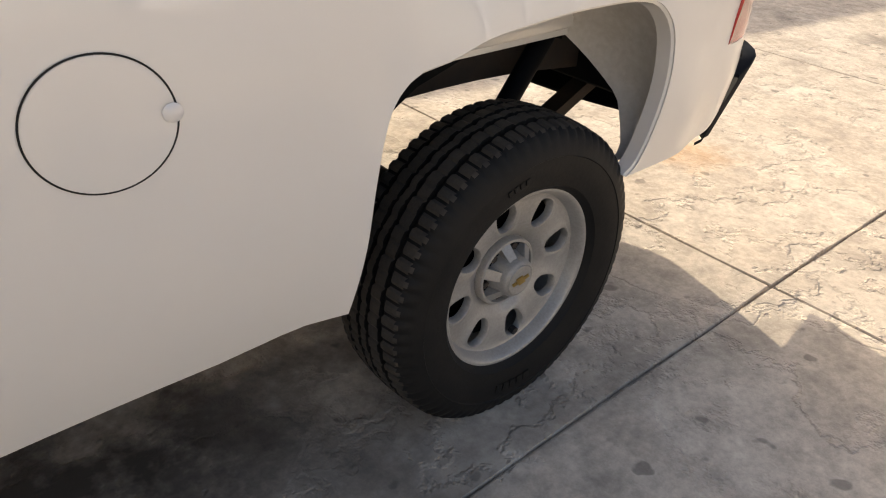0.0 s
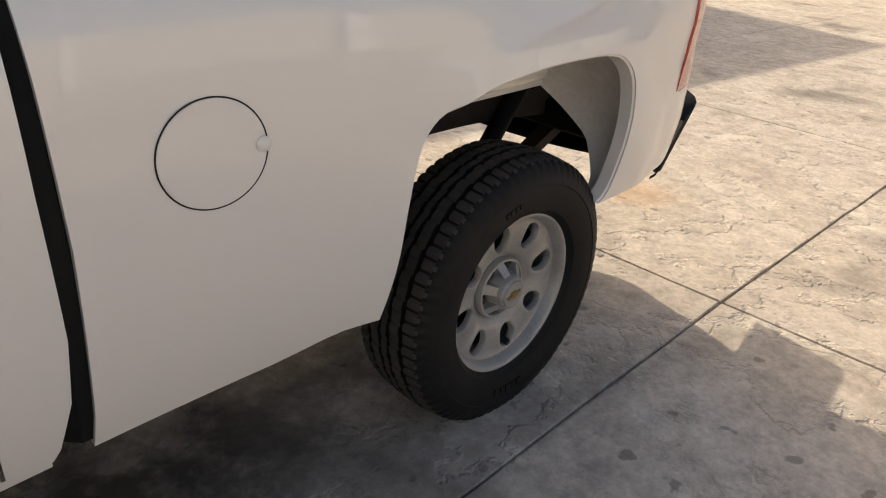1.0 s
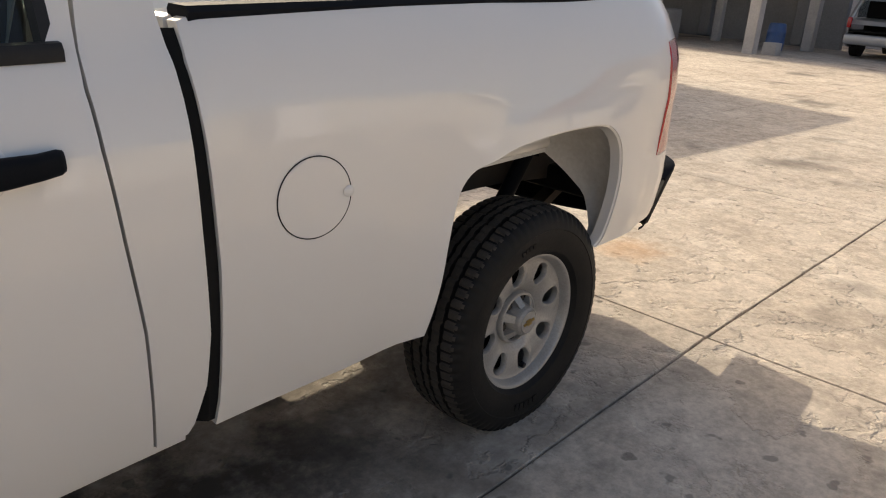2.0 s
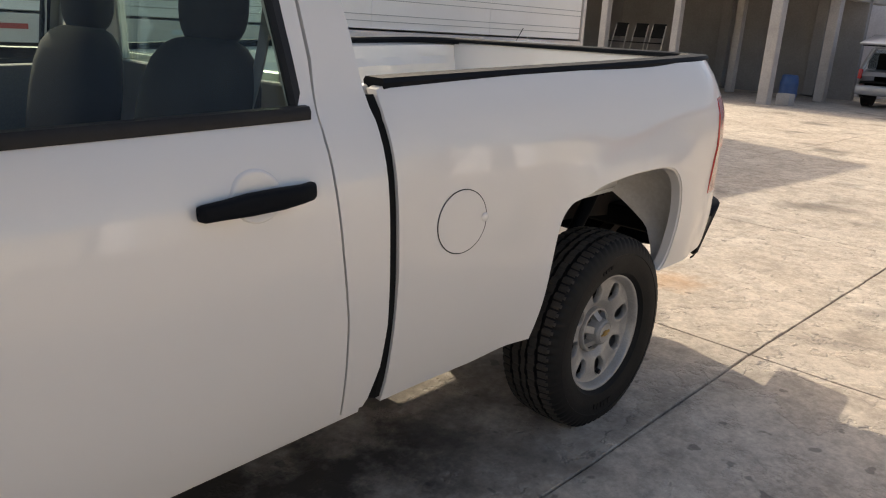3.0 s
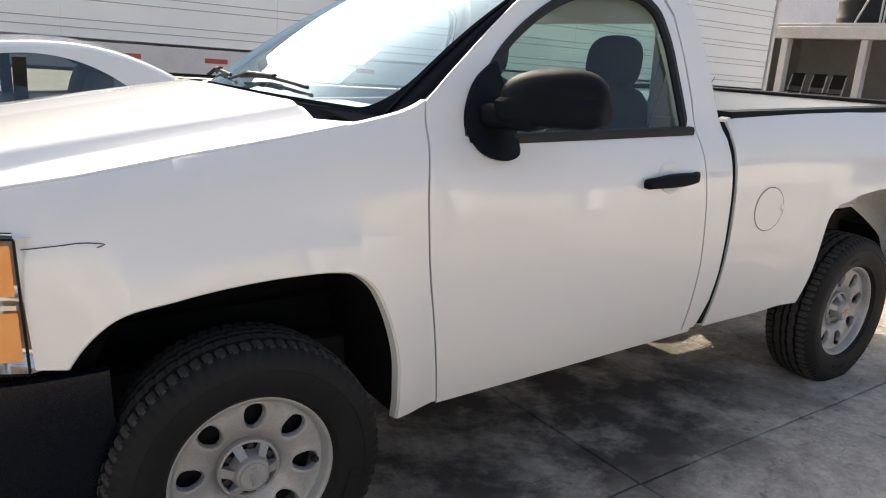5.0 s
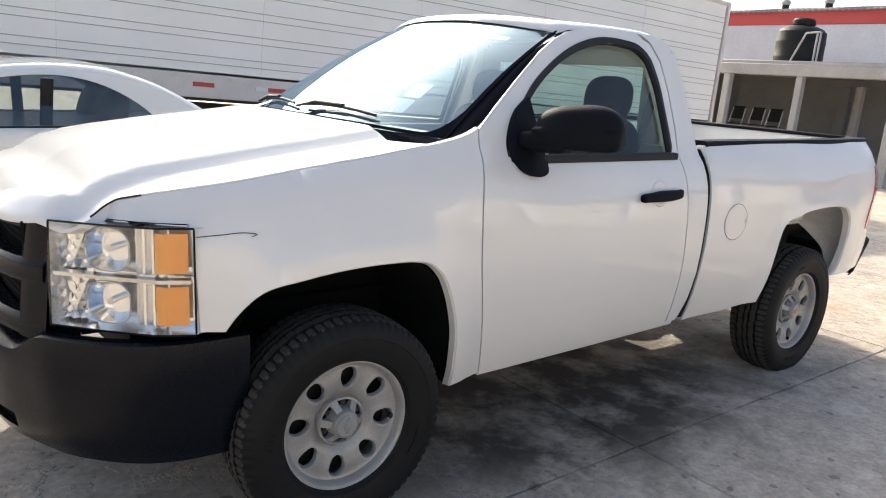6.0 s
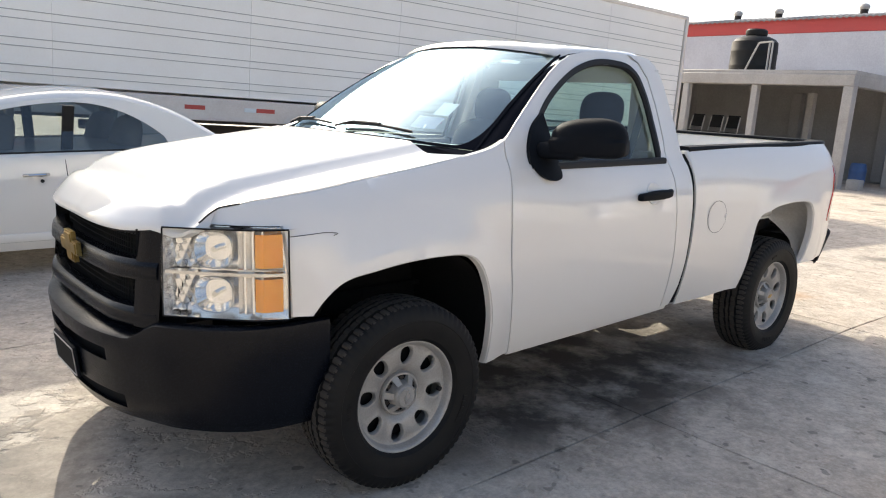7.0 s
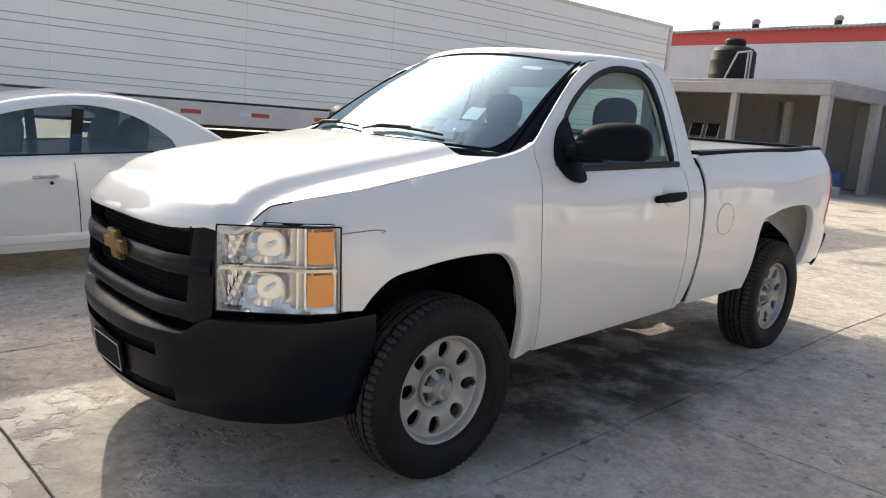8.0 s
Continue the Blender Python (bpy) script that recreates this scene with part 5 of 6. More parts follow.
# ---- the pickup: inside of the cab ----
def dash():
    rows = []
    for x, z in ((0.30, 1.36), (0.40, 1.385), (0.55, 1.39), (0.70, 1.37), (0.80, 1.30), (0.82, 1.15), (0.76, 0.95)):
        rows.append([(x + 0.20 * abs(v) ** 2.4, MID + 0.76 * v, z - 0.02 * abs(v) ** 2 + 0.025 * math.exp(-(((v + 0.45) / 0.2) ** 2)) * (0.4 < x < 0.78)) for v in np.linspace(-1, 1, 30)])
    return grid_bm(rows)


part("dashboard", dash(), BEIGE, truck, "beige dashboard")
part("dash_sheet", box_bm((0.20, 0.34, 0.004), (0.52, 0.66, 1.405), 0.001, 1), PAPER, truck, "paper lying on the dashboard", matrix=None)
st = part("steering_wheel", sweep_bm([(0.88 + 0.07 * math.sin(a), 0.58 + 0.185 * math.cos(a), 1.22 + 0.17 * math.sin(a)) for a in np.linspace(0, 2 * math.pi, 41)], round_section(0.014, 0.014, 8), up=(1, 0, -0.4)), TRIM, truck, "black steering wheel")
part("steering_hub", box_bm((0.05, 0.12, 0.12), (0.87, 0.58, 1.20), 0.02, 2), TRIM, st)


def cushion(cx, cy, cz, sx, sy, sz, lean=0.0, p=3.5):
    bm = bmesh.new()
    bmesh.ops.create_uvsphere(bm, u_segments=28, v_segments=18, radius=1.0)
    for v in bm.verts:
        c = v.co
        q = (abs(c.x) ** p + abs(c.y) ** p + abs(c.z) ** p) ** (1 / p)
        c = c / q
        v.co = (cx + c.x * sx + lean * c.z * sz, cy + c.y * sy, cz + c.z * sz)
    return bm


for y, w in ((0.55, 0.27), (1.45, 0.27)):
    seat = part("seat", cushion(1.36, y, 0.86, 0.27, w, 0.10), CLOTH, truck, "dark cloth front seat with headrest")
    part("backrest", cushion(1.66, y, 1.16, 0.095, w, 0.33, 0.22), CLOTH, seat)
    part("headrest", cushion(1.765, y, 1.575, 0.06, 0.145, 0.115, 0.1, 2.8), CLOTH, seat)
part("seat_belt", sweep_bm(spline([(1.80, 0.28, 1.70), (1.76, 0.30, 1.45), (1.70, 0.32, 1.25), (1.62, 0.34, 1.0)], 14), [(-0.002, -0.024), (0.002, -0.024), (0.002, 0.024), (-0.002, 0.024)], up=(0, 1, 0)), SEAT_GREY, truck, "grey seat belt")
part("headliner", grid_bm([[(x, y, 1.862 + 0.03 * (1 - ((y - 1) / 0.62) ** 2)) for y in np.linspace(0.40, 1.60, 9)] for x in np.linspace(1.12, 1.86, 6)]), SEAT_GREY, truck)
part("rear_view_mirror", box_bm((0.03, 0.24, 0.07), (0.98, 1.0, 1.76), 0.012, 2), TRIM, truck, "black inner mirror")
# ---- the pickup: proportions of the finished body ----
FORM_X = [0.03585, -0.0204, 0.059199999999999996, -0.0166, 0.0416, 0.0127, 0.004, -0.0049, 0.0026, 0.0021, 0.0161, 0.009, 0.0106, 0.0629]
FORM_Z = [-0.0886, 0.0128, -0.0219, -0.0233, 0.0153, 0.0058, 0.0255, 0.0044, 0.009, 0.0011, 0.0158, -0.0022, -0.0056, -0.0168]


def settle(c):
    """Draws the body out to its true length and height over the wheels."""
    x, y, z = (c.x - 1.4) / 2.5, min(c.y, MID) - 0.6, (c.z - 1.0) / 0.6
    terms = (1, x, y, z, x * x, x * y, x * z, y * y, y * z, z * z, x**3, x * x * y, x * x * z, x**4)
    u = min(max((c.x - 2.0) / 0.9, 0), 1)
    return Vector((c.x + sum(a * b for a, b in zip(FORM_X, terms)), c.y - 0.032 * u * u * (3 - 2 * u) * (1 - c.y), c.z + sum(a * b for a, b in zip(FORM_Z, terms))))


def settle_parts(ob, m):
    for c in ob.children:
        if c.name.startswith("wheel") and c.data is None:
            continue
        mc = m @ c.matrix_basis
        inv = mc.inverted()
        for v in c.data.vertices:
            v.co = inv @ settle(mc @ v.co)
        settle_parts(c, mc)


settle_parts(truck, Matrix.Identity(4))

# ---- the yard ----
SLAB = 2.65


BRINK = 1.395 + SLAB  # the ramp ends at a joint


def ground_z(x, y=0.0):
    """Height of the yard: a gentle ramp along the pickup, level beyond its tail."""
    q = (x - FOOT[0]) * math.cos(radians(YAW)) + (y - FOOT[1]) * math.sin(radians(YAW))
    return FOOT[2] + math.tan(radians(RISE)) * min(max(q, -14.0), BRINK)


def sheet():
    turn = Matrix.Translation((FOOT[0], FOOT[1], 0)) @ Matrix.Rotation(radians(YAW), 4, "Z")
    xs = [-900, -200, -60, -14, -10, -6, -2, 1, BRINK, BRINK + 3, 12, 20, 60, 200, 900]
    ys = [-900, -200, -60, -20, -8, 0, 8, 20, 60, 200, 900]
    rows = []
    for x in xs:
        row = [turn @ Vector((x, y, 0)) for y in ys]
        for v in row:
            v.z = ground_z(v.x, v.y) - 0.014
        rows.append(row)
    return grid_bm(rows)


ground = part("ground", sheet(), YARD, None)
tagged(ground, label="wide yard of old stamped concrete, sunlit and dusty", category="ground", kind="structure")


def slab_bm(seed, size=(SLAB, SLAB)):
    """A slab with a slightly ragged border and a bevelled edge."""
    rnd = random.Random(seed)
    gap = 0.003
    hx, hy = size[0] / 2 - gap, size[1] / 2 - gap
    ring = []
    n = 14
    for k in range(n):
        ring.append((-hx + 2 * hx * k / n, -hy))
    for k in range(n):
        ring.append((hx, -hy + 2 * hy * k / n))
    for k in range(n):
        ring.append((hx - 2 * hx * k / n, hy))
    for k in range(n):
        ring.append((-hx, hy - 2 * hy * k / n))
    ring = [(x + rnd.uniform(-0.0045, 0.002) * (abs(abs(x) - hx) < 1e-6) * math.copysign(1, x), y + rnd.uniform(-0.0045, 0.002) * (abs(abs(y) - hy) < 1e-6) * math.copysign(1, y)) for x, y in ring]
    bm = bmesh.new()
    low = [bm.verts.new((x, y, -0.03)) for x, y in ring]
    mid = [bm.verts.new((x, y, -0.005)) for x, y in ring]
    top = [bm.verts.new((x * (1 - 0.003 / hx), y * (1 - 0.003 / hy), 0.0)) for x, y in ring]
    k = len(ring)
    for a, b in ((low, mid), (mid, top)):
        for i in range(k):
            bm.faces.new((a[i], a[(i + 1) % k], b[(i + 1) % k], b[i]))
    bm.faces.new(top)
    return bm


slab_meshes = []
for sd in range(5):
    bm = slab_bm(sd)
    bmesh.ops.recalc_face_normals(bm, faces=bm.faces)
    me = bpy.data.meshes.new("slab")
    bm.to_mesh(me)
    bm.free()
    me.materials.append(YARD)
    slab_meshes.append(me)

# ---- semi-trailer behind the pickup ----
def build_trailer():
    TY, T0, T1, ZB, ZR, ZT = 7.5, -3.6, 12.25, 1.00, 1.295, 3.63
    tr = thing("semi_trailer", "long white weathered semi-trailer with red reflective strips", "trailer", Matrix.Translation((0, 0, 0)))
    part("side_wall", box_bm((T1 - T0 - 0.16, 0.05, ZT - ZR - 0.06), ((T0 + T1) / 2, TY + 0.03, (ZT + ZR) / 2), 0.004, 1), TRAILER_WHITE, tr)
    part("far_wall", box_bm((T1 - T0, 0.05, ZT - ZB), ((T0 + T1) / 2, TY + 2.55, (ZT + ZB) / 2), 0.004, 1), TRAILER_WHITE, tr)
    # overlapping sheets with pairs of seams
    zs = [1.43, 1.52, 1.73, 1.82, 2.03, 2.12, 2.32, 2.42, 2.64, 2.73, 2.95, 3.04, 3.26, 3.35]
    for z in zs:
        part("seam_rib", box_bm((T1 - T0 - 0.18, 0.010, 0.010), ((T0 + T1) / 2, TY + 0.001, z), 0.002, 1), TRAILER_SEAM, tr)
    for k, x in enumerate(np.arange(T0 + 1.3, T1 - 0.5, 2.42)):
        part("panel_joint", box_bm((0.012, 0.010, ZT - ZR - 0.1), (x, TY + 0.003, (ZT + ZR) / 2), 0.002, 1), TRAILER_WHITE, tr)
    part("bottom_rail", box_bm((T1 - T0, 0.08, ZR - ZB), ((T0 + T1) / 2, TY + 0.02, (ZR + ZB) / 2), 0.008, 1), TRAILER_RAIL, tr)
    part("top_rail", box_bm((T1 - T0, 0.09, 0.07), ((T0 + T1) / 2, TY + 0.02, ZT), 0.01, 1), TRAILER_RAIL, tr, "grey metal top rail")
    part("rear_post", box_bm((0.09, 0.10, ZT - ZB + 0.04), (T1 - 0.02, TY + 0.02, (ZT + ZB) / 2), 0.01, 1), TRAILER_RAIL, tr, "rusty rear corner post")
    part("roof", box_bm((T1 - T0, 2.6, 0.05), ((T0 + T1) / 2, TY + 1.3, ZT - 0.02), 0.01, 1), TRAILER_WHITE, tr)
    for dy in (0.66, 1.94):
        part("rear_door", box_bm((0.05, 1.24, ZT - ZB - 0.1), (T1, TY + dy, (ZT + ZB) / 2), 0.008, 1), TRAILER_WHITE, tr)
    part("deck", box_bm((T1 - T0, 2.5, 0.12), ((T0 + T1) / 2, TY + 1.3, ZB + 0.02), 0.01, 1), DIRTY_METAL, tr)
    for x in np.arange(T0 + 0.35, T1, 0.99):
        strip = part("reflective_strip", box_bm((0.27, 0.006, 0.055), (x + 0.08, TY - 0.024, 1.165), 0.001, 1), REFLECT_RED, tr, "red reflective strip")
        if int(round((x - T0 - 0.35) / 0.99)) % 2 == 0:
            part("white_strip", box_bm((0.17, 0.006, 0.055), (x - 0.145, TY - 0.024, 1.165), 0.001, 1), PAPER, tr, "white reflective strip")
    for x in (0.4, 1.6):
        part("landing_leg", box_bm((0.12, 0.12, 1.35), (x - 3.0, TY + 0.45, 0.36), 0.01, 1), DIRTY_METAL, tr)
    for x in (9.2, 10.5):
        for dy in (0.28, 2.2):
            part("trailer_wheel", rod_bm((x, TY + dy - 0.14, 0.51), (x, TY + dy + 0.14, 0.51), 0.51, 32), RUBBER, tr)
    for x in (3.2, 3.65, 4.6):
        part("marker_lamp", box_bm((0.05, 0.03, 0.06), (x, TY + 0.6, 0.9), 0.008, 1), CHROME, tr)
    part("underrun_beam", box_bm((7.0, 0.05, 0.12), (4.0, TY + 0.55, 0.86), 0.01, 1), DIRTY_METAL, tr)
    return tr


trailer = build_trailer()


# ---- sedans ----
def sedan(label, paint, matrix, group, aerial=False):
    """A four-door sedan, nose to -x, tail to +x; near flank at y = 0, wheels on z = 0."""
    car = thing("sedan", label, "car", matrix, group)
    W = 1.74
    xs = [0.0, 0.10, 0.30, 0.9, 1.25, 1.75, 2.30, 2.90, 3.35, 3.65, 3.92, 4.18, 4.30, 4.34]
    belt = [0.55, 0.70, 0.80, 0.90, 0.94, 0.965, 0.98, 0.995, 1.01, 1.02, 1.03, 1.00, 0.85, 0.60]
    low = [0.30, 0.22, 0.20, 0.20, 0.20, 0.20, 0.20, 0.20, 0.20, 0.20, 0.22, 0.26, 0.35, 0.45]

    def plan_in(x):
        return 0.35 * max(0.0, 0.5 - x) ** 1.8 + 0.30 * max(0.0, x - 3.8) ** 1.7

    rows = []
    for x in np.linspace(0.0, 4.34, 60):
        zb, zl = float(np.interp(x, xs, belt)), float(np.interp(x, xs, low))
        y0 = plan_in(x)
        sec = [(y0 + 0.06, zl), (y0 + 0.015, zl + 0.08), (y0, zl + (zb - zl) * 0.45), (y0 + 0.012, zl + (zb - zl) * 0.75), (y0 + 0.035, zb - 0.03), (y0 + 0.07, zb)]
        crown = 0.02
        sec += [(W / 2, zb + crown)]
        sec += [(W - y, z) for y, z in sec[-2::-1]]
        rows.append([(x, y, z) for y, z in sec])
    bm = grid_bm(rows)
    drop = [f for f in bm.faces if any(((f.calc_center_median().x - xc) ** 2 + (f.calc_center_median().z - 0.31) ** 2) < 0.35**2 for xc in (0.88, 3.58)) and not 0.2 < f.calc_center_median().y < W - 0.2]
    bmesh.ops.delete(bm, geom=drop, context="FACES")
    body = part("body", bm, paint, car)
    # greenhouse: pillars and roof as one skin with window holes, panes behind
    roof_pts = spline([(1.20, 0.95), (1.55, 1.15), (1.95, 1.35), (2.3, 1.43), (2.7, 1.460), (3.0, 1.442), (3.35, 1.35), (3.70, 1.18), (3.93, 1.04)], 50)

    def roof_rows():
        rows = []
        for x, z in roof_pts:
            base = float(np.interp(x, xs, belt))
            inn = 0.07 + 0.30 * (z - base)
            rows.append([(x, inn + 0.0, z - 0.055), (x, inn + 0.035, z - 0.015), (x, inn + 0.12, z + 0.004), (x, W / 2, z + 0.03), (x, W - inn - 0.12, z + 0.004), (x, W - inn - 0.035, z - 0.015), (x, W - inn, z - 0.055)])
        return rows

    rr = roof_rows()
    part("roof", grid_bm([r for r in rr if 1.98 < r[0][0] < 3.30]), paint, car)
    for sl, nm in (((1.20, 2.02), "windscreen"), ((3.25, 3.94), "rear_window")):
        g = part(nm, grid_bm([r[2:5] for r in rr if sl[0] <= r[0][0] <= sl[1]]), DARK_GLASS, car)
        g.visible_shadow = False
        for side in (0, 1):
            part("roof_pillar", grid_bm([(r[0:3] if side == 0 else r[4:7]) for r in rr if sl[0] <= r[0][0] <= sl[1]]), paint, car)
    for side in (0, 1):
        def fl(y, side=side):
            return W - y if side else y
        # side glass area between belt and roof edge
        rows = []
        for x, z in roof_pts:
            if 1.45 < x < 3.40:
                b = float(np.interp(x, xs, belt)) - 0.01
                inn = 0.07 + 0.30 * (z - 0.055 - b)
                rows.append([(x, fl(0.075), b), (x, fl((0.075 + inn) / 2 + 0.003), (b + z - 0.055) / 2), (x, fl(inn + 0.008), z - 0.055)])
        g = part("side_glass", grid_bm(rows), DARK_GLASS, car, "dark tinted side glass")
        g.visible_shadow = False
        # quarter panel pillar behind the rear door glass
        rows = []
        for x, z in roof_pts:
            if 1.45 < x < 3.92:
                b = float(np.interp(x, xs, belt)) - 0.01
                top = z - 0.05
                arch = math.sqrt(max(0.0, 1 - (max(0.0, x - 2.50) / 0.85) ** 2))
                lo = b + (top - 0.035 - b) * arch
                def skin_y(h):
                    return 0.066 + (0.30 * (top - b) - 0.006) * (h - b) / max(top - b, 0.02)
                rows.append([(x, fl(skin_y(lo) + 0.012), lo), (x, fl(skin_y(lo)), lo), (x, fl(skin_y((lo + top) / 2)), (lo + top) / 2), (x, fl(skin_y(top)), top)])
        part("rear_pillar", grid_bm(rows), paint, car)
        bm = box_bm((0.09, 0.018, 0.40), (2.52, 0.0, 0.0), 0.004, 1, turn=Matrix.Rotation(radians(17), 4, "X"))
        for v in bm.verts:
            v.co.y = fl(v.co.y + 0.128)
            v.co.z += 1.155
        part("door_pillar", bm, TRIM, car, "black door pillar")
        belt_path = [(x, fl(0.062), float(np.interp(x, xs, belt)) - 0.004) for x in np.linspace(1.50, 3.36, 16)]
        part("belt_strip", sweep_bm(belt_path, round_section(0.008, 0.008, 6)), TRIM, car)
        for xg in (1.38, 2.50, 3.36):
            part("door_gap", sweep_bm([(xg - 0.01 * k, fl(plan_in(xg) + d - 0.001), z) for k, (d, z) in enumerate(((0.014, 0.31), (0.0, 0.54), (0.010, 0.77), (0.034, 0.92)))], round_section(0.004, 0.004, 5), up=(1, 0, 0)), TRIM, car)
        for xh in (2.25, 3.20):
            part("door_handle", sweep_bm([(xh - 0.09, fl(0.012), 0.80), (xh - 0.06, fl(-0.025), 0.805), (xh + 0.06, fl(-0.025), 0.808), (xh + 0.09, fl(0.012), 0.806)], round_section(0.012, 0.014, 8)), CHROME, car, "chrome door handle")
            part("door_lock", rod_bm((xh + 0.04, fl(0.012), 0.755), (xh + 0.04, fl(-0.004), 0.755), 0.014, 12), TRIM, car, "dark round door lock")
        part("sill_strip", box_bm((2.1, 0.03, 0.07), (2.2, fl(0.012), 0.31), 0.012, 2), paint, car)
        for xw in (0.88, 3.58):
            wv = lathe([(0.19, 0.0), (0.215, -0.005), (0.29, -0.005), (0.312, 0.02), (0.315, 0.10), (0.312, 0.18), (0.25, 0.20)], 40)
            tyre = mesh_ob("tyre", wv[0], wv[1], RUBBER, car, "", 38, Matrix.Translation((xw, fl(0.03) if not side else W - 0.03, 0.315)) @ (Matrix.Rotation(math.pi, 4, "Z") if side else Matrix.Identity(4)))
            rv = lathe([(0.001, 0.012), (0.06, 0.008), (0.12, 0.02), (0.18, 0.01), (0.197, 0.0), (0.2, 0.02)], 32)
            mesh_ob("rim", rv[0], rv[1], CHROME, tyre)
        part("tail_lamp", box_bm((0.10, 0.22, 0.16), (4.25, fl(0.22), 0.83), 0.03, 3), RED, car)
    part("cabin_floor", box_bm((3.0, 1.4, 0.05), (2.3, W / 2, 0.35), 0.01, 1), DARK, car)
    for x in (2.05, 3.05):
        for y in (0.48, W - 0.48):
            s = part("seat", cushion(x, y, 0.92, 0.10, 0.25, 0.34, 0.2), SEAT_GREY, car)
            part("headrest", cushion(x + 0.10, y, 1.28, 0.05, 0.13, 0.08, 0.0, 2.6), SEAT_GREY, s)
    if aerial:
        part("aerial", rod_bm((2.35, W / 2, 1.44), (2.52, W / 2, 1.67), 0.006, 6), TRIM, car, "thin black roof aerial")
    return car


sedan("cream-white four-door sedan with dark tinted windows", PAINT2, SLOPE @ Matrix.Translation((-2.443, 4.205, 0.0)) @ Matrix.Rotation(-0.0293, 4, "Z") @ Matrix.Scale(0.958, 4), "parked sedans")
sedan("white sedan with a thin roof aerial, mostly hidden", PAINT2, Matrix.Translation((6.7, 5.2, 0.0)) @ Matrix.Scale(0.87, 4), "parked sedans", True)

# ---- carport, wall and far things ----
def build_carport():
    X, Y0, Y1, H, B = 19.2, 7.0, 13.4, 3.08, 0.32
    cp = thing("carport", "open cement carport with square posts and a flat slab roof", "carport", kind="structure")
    for x, y, w in ((X, Y0 + 0.13, 0.27), (X + 0.05, 9.85, 0.2), (X, 12.15, 0.22), (X + 3.4, Y0 + 0.13, 0.27), (X + 3.6, 9.9, 0.22), (X, Y1 + 1.4, 0.25)):
        part("post", box_bm((w, w, H - B), (x + 0.13, y, (H - B) / 2), 0.015, 1), CEMENT, cp, "weathered cement post")
    part("front_beam", box_bm((0.30, Y1 - Y0 + 1.9, B), (X + 0.14, (Y0 + Y1 + 1.9) / 2, H - B / 2), 0.02, 1), CEMENT, cp)
    part("side_beam", box_bm((6.6, 0.28, B), (X + 3.6, Y0 + 0.14, H - B / 2 - 0.003), 0.02, 1), CEMENT, cp)
    part("roof_slab", box_bm((6.8, Y1 - Y0 + 2.0, 0.12), (X + 3.45, (Y0 + Y1 + 2.0) / 2, H + 0.04), 0.02, 1), CEMENT, cp)
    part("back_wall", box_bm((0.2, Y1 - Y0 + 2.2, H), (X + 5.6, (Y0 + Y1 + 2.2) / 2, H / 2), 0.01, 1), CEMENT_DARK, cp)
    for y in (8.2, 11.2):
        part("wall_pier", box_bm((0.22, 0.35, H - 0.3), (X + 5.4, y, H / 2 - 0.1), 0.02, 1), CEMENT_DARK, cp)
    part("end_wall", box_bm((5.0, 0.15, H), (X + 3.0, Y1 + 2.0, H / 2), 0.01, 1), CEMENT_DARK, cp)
    return cp


build_carport()


def build_wall_far():
    X = 27.3
    w = thing("wall_far", "tall faded whitewashed factory wall with a red band", "wall", kind="structure")
    part("wall_face", box_bm((0.3, 60, 5.25), (X + 0.15, 8, 2.625), 0.02, 1), WALL_BLUE, w)
    part("red_band", box_bm((0.34, 60, 0.56), (X + 0.15, 8, 5.53), 0.02, 1), WALL_RED, w, "faded red painted band")
    rows = []
    ys = np.linspace(-22, 38, 800)
    for x, z in ((X - 0.12, 5.80), (X + 0.6, 5.95), (X + 3.0, 6.05)):
        rows.append([(x, y, z + 0.028 * math.sin(2 * math.pi * y / 0.23)) for y in ys])
    bm = grid_bm(rows)
    thicken(bm, (0, 0, -0.06))
    part("corrugated_roof", bm, CEMENT_DARK, w, "corrugated roof edge")
    return w


wall_far = build_wall_far()
for y in (16.1, 14.3, 11.0):
    v = thing("roof_vent", "small rusty turbine vent on the factory roof", "roof vent", Matrix.Translation((28.0, y, 5.90)), "roof vents")
    part("neck", rod_bm((0, 0, 0), (0, 0, 0.22), 0.14, 14), DIRTY_METAL, v)
    bm = bmesh.new()
    bmesh.ops.create_uvsphere(bm, u_segments=16, v_segments=10, radius=0.18, matrix=Matrix.Translation((0, 0, 0.30)) @ Matrix.Diagonal((1, 1, 0.75, 1)))
    part("turbine", bm, CEMENT, v)


def build_tank():
    t = thing("water_tank", "black plastic roof water tank with a domed lid", "water tank", Matrix.Translation((21.2, 11.15, 3.18)))
    prof = [(0.001, 0.0), (0.66, 0.0), (0.70, 0.04)]
    for k in range(2):
        z = 0.20 + 0.45 * k
        prof += [(0.70, z), (0.708, z + 0.03), (0.708, z + 0.07), (0.70, z + 0.10)]
    prof += [(0.69, 1.0), (0.60, 1.10), (0.42, 1.18), (0.30, 1.20), (0.30, 1.22), (0.001, 1.22)]
    v, f = lathe(prof, 48, "Z")
    mesh_ob("body", v, f, PLASTIC_TANK, t)
    v, f = lathe([(0.31, 1.20), (0.33, 1.24), (0.33, 1.36), (0.28, 1.41), (0.001, 1.43)], 32, "Z")
    mesh_ob("lid", v, f, PLASTIC_TANK, t)
    return t


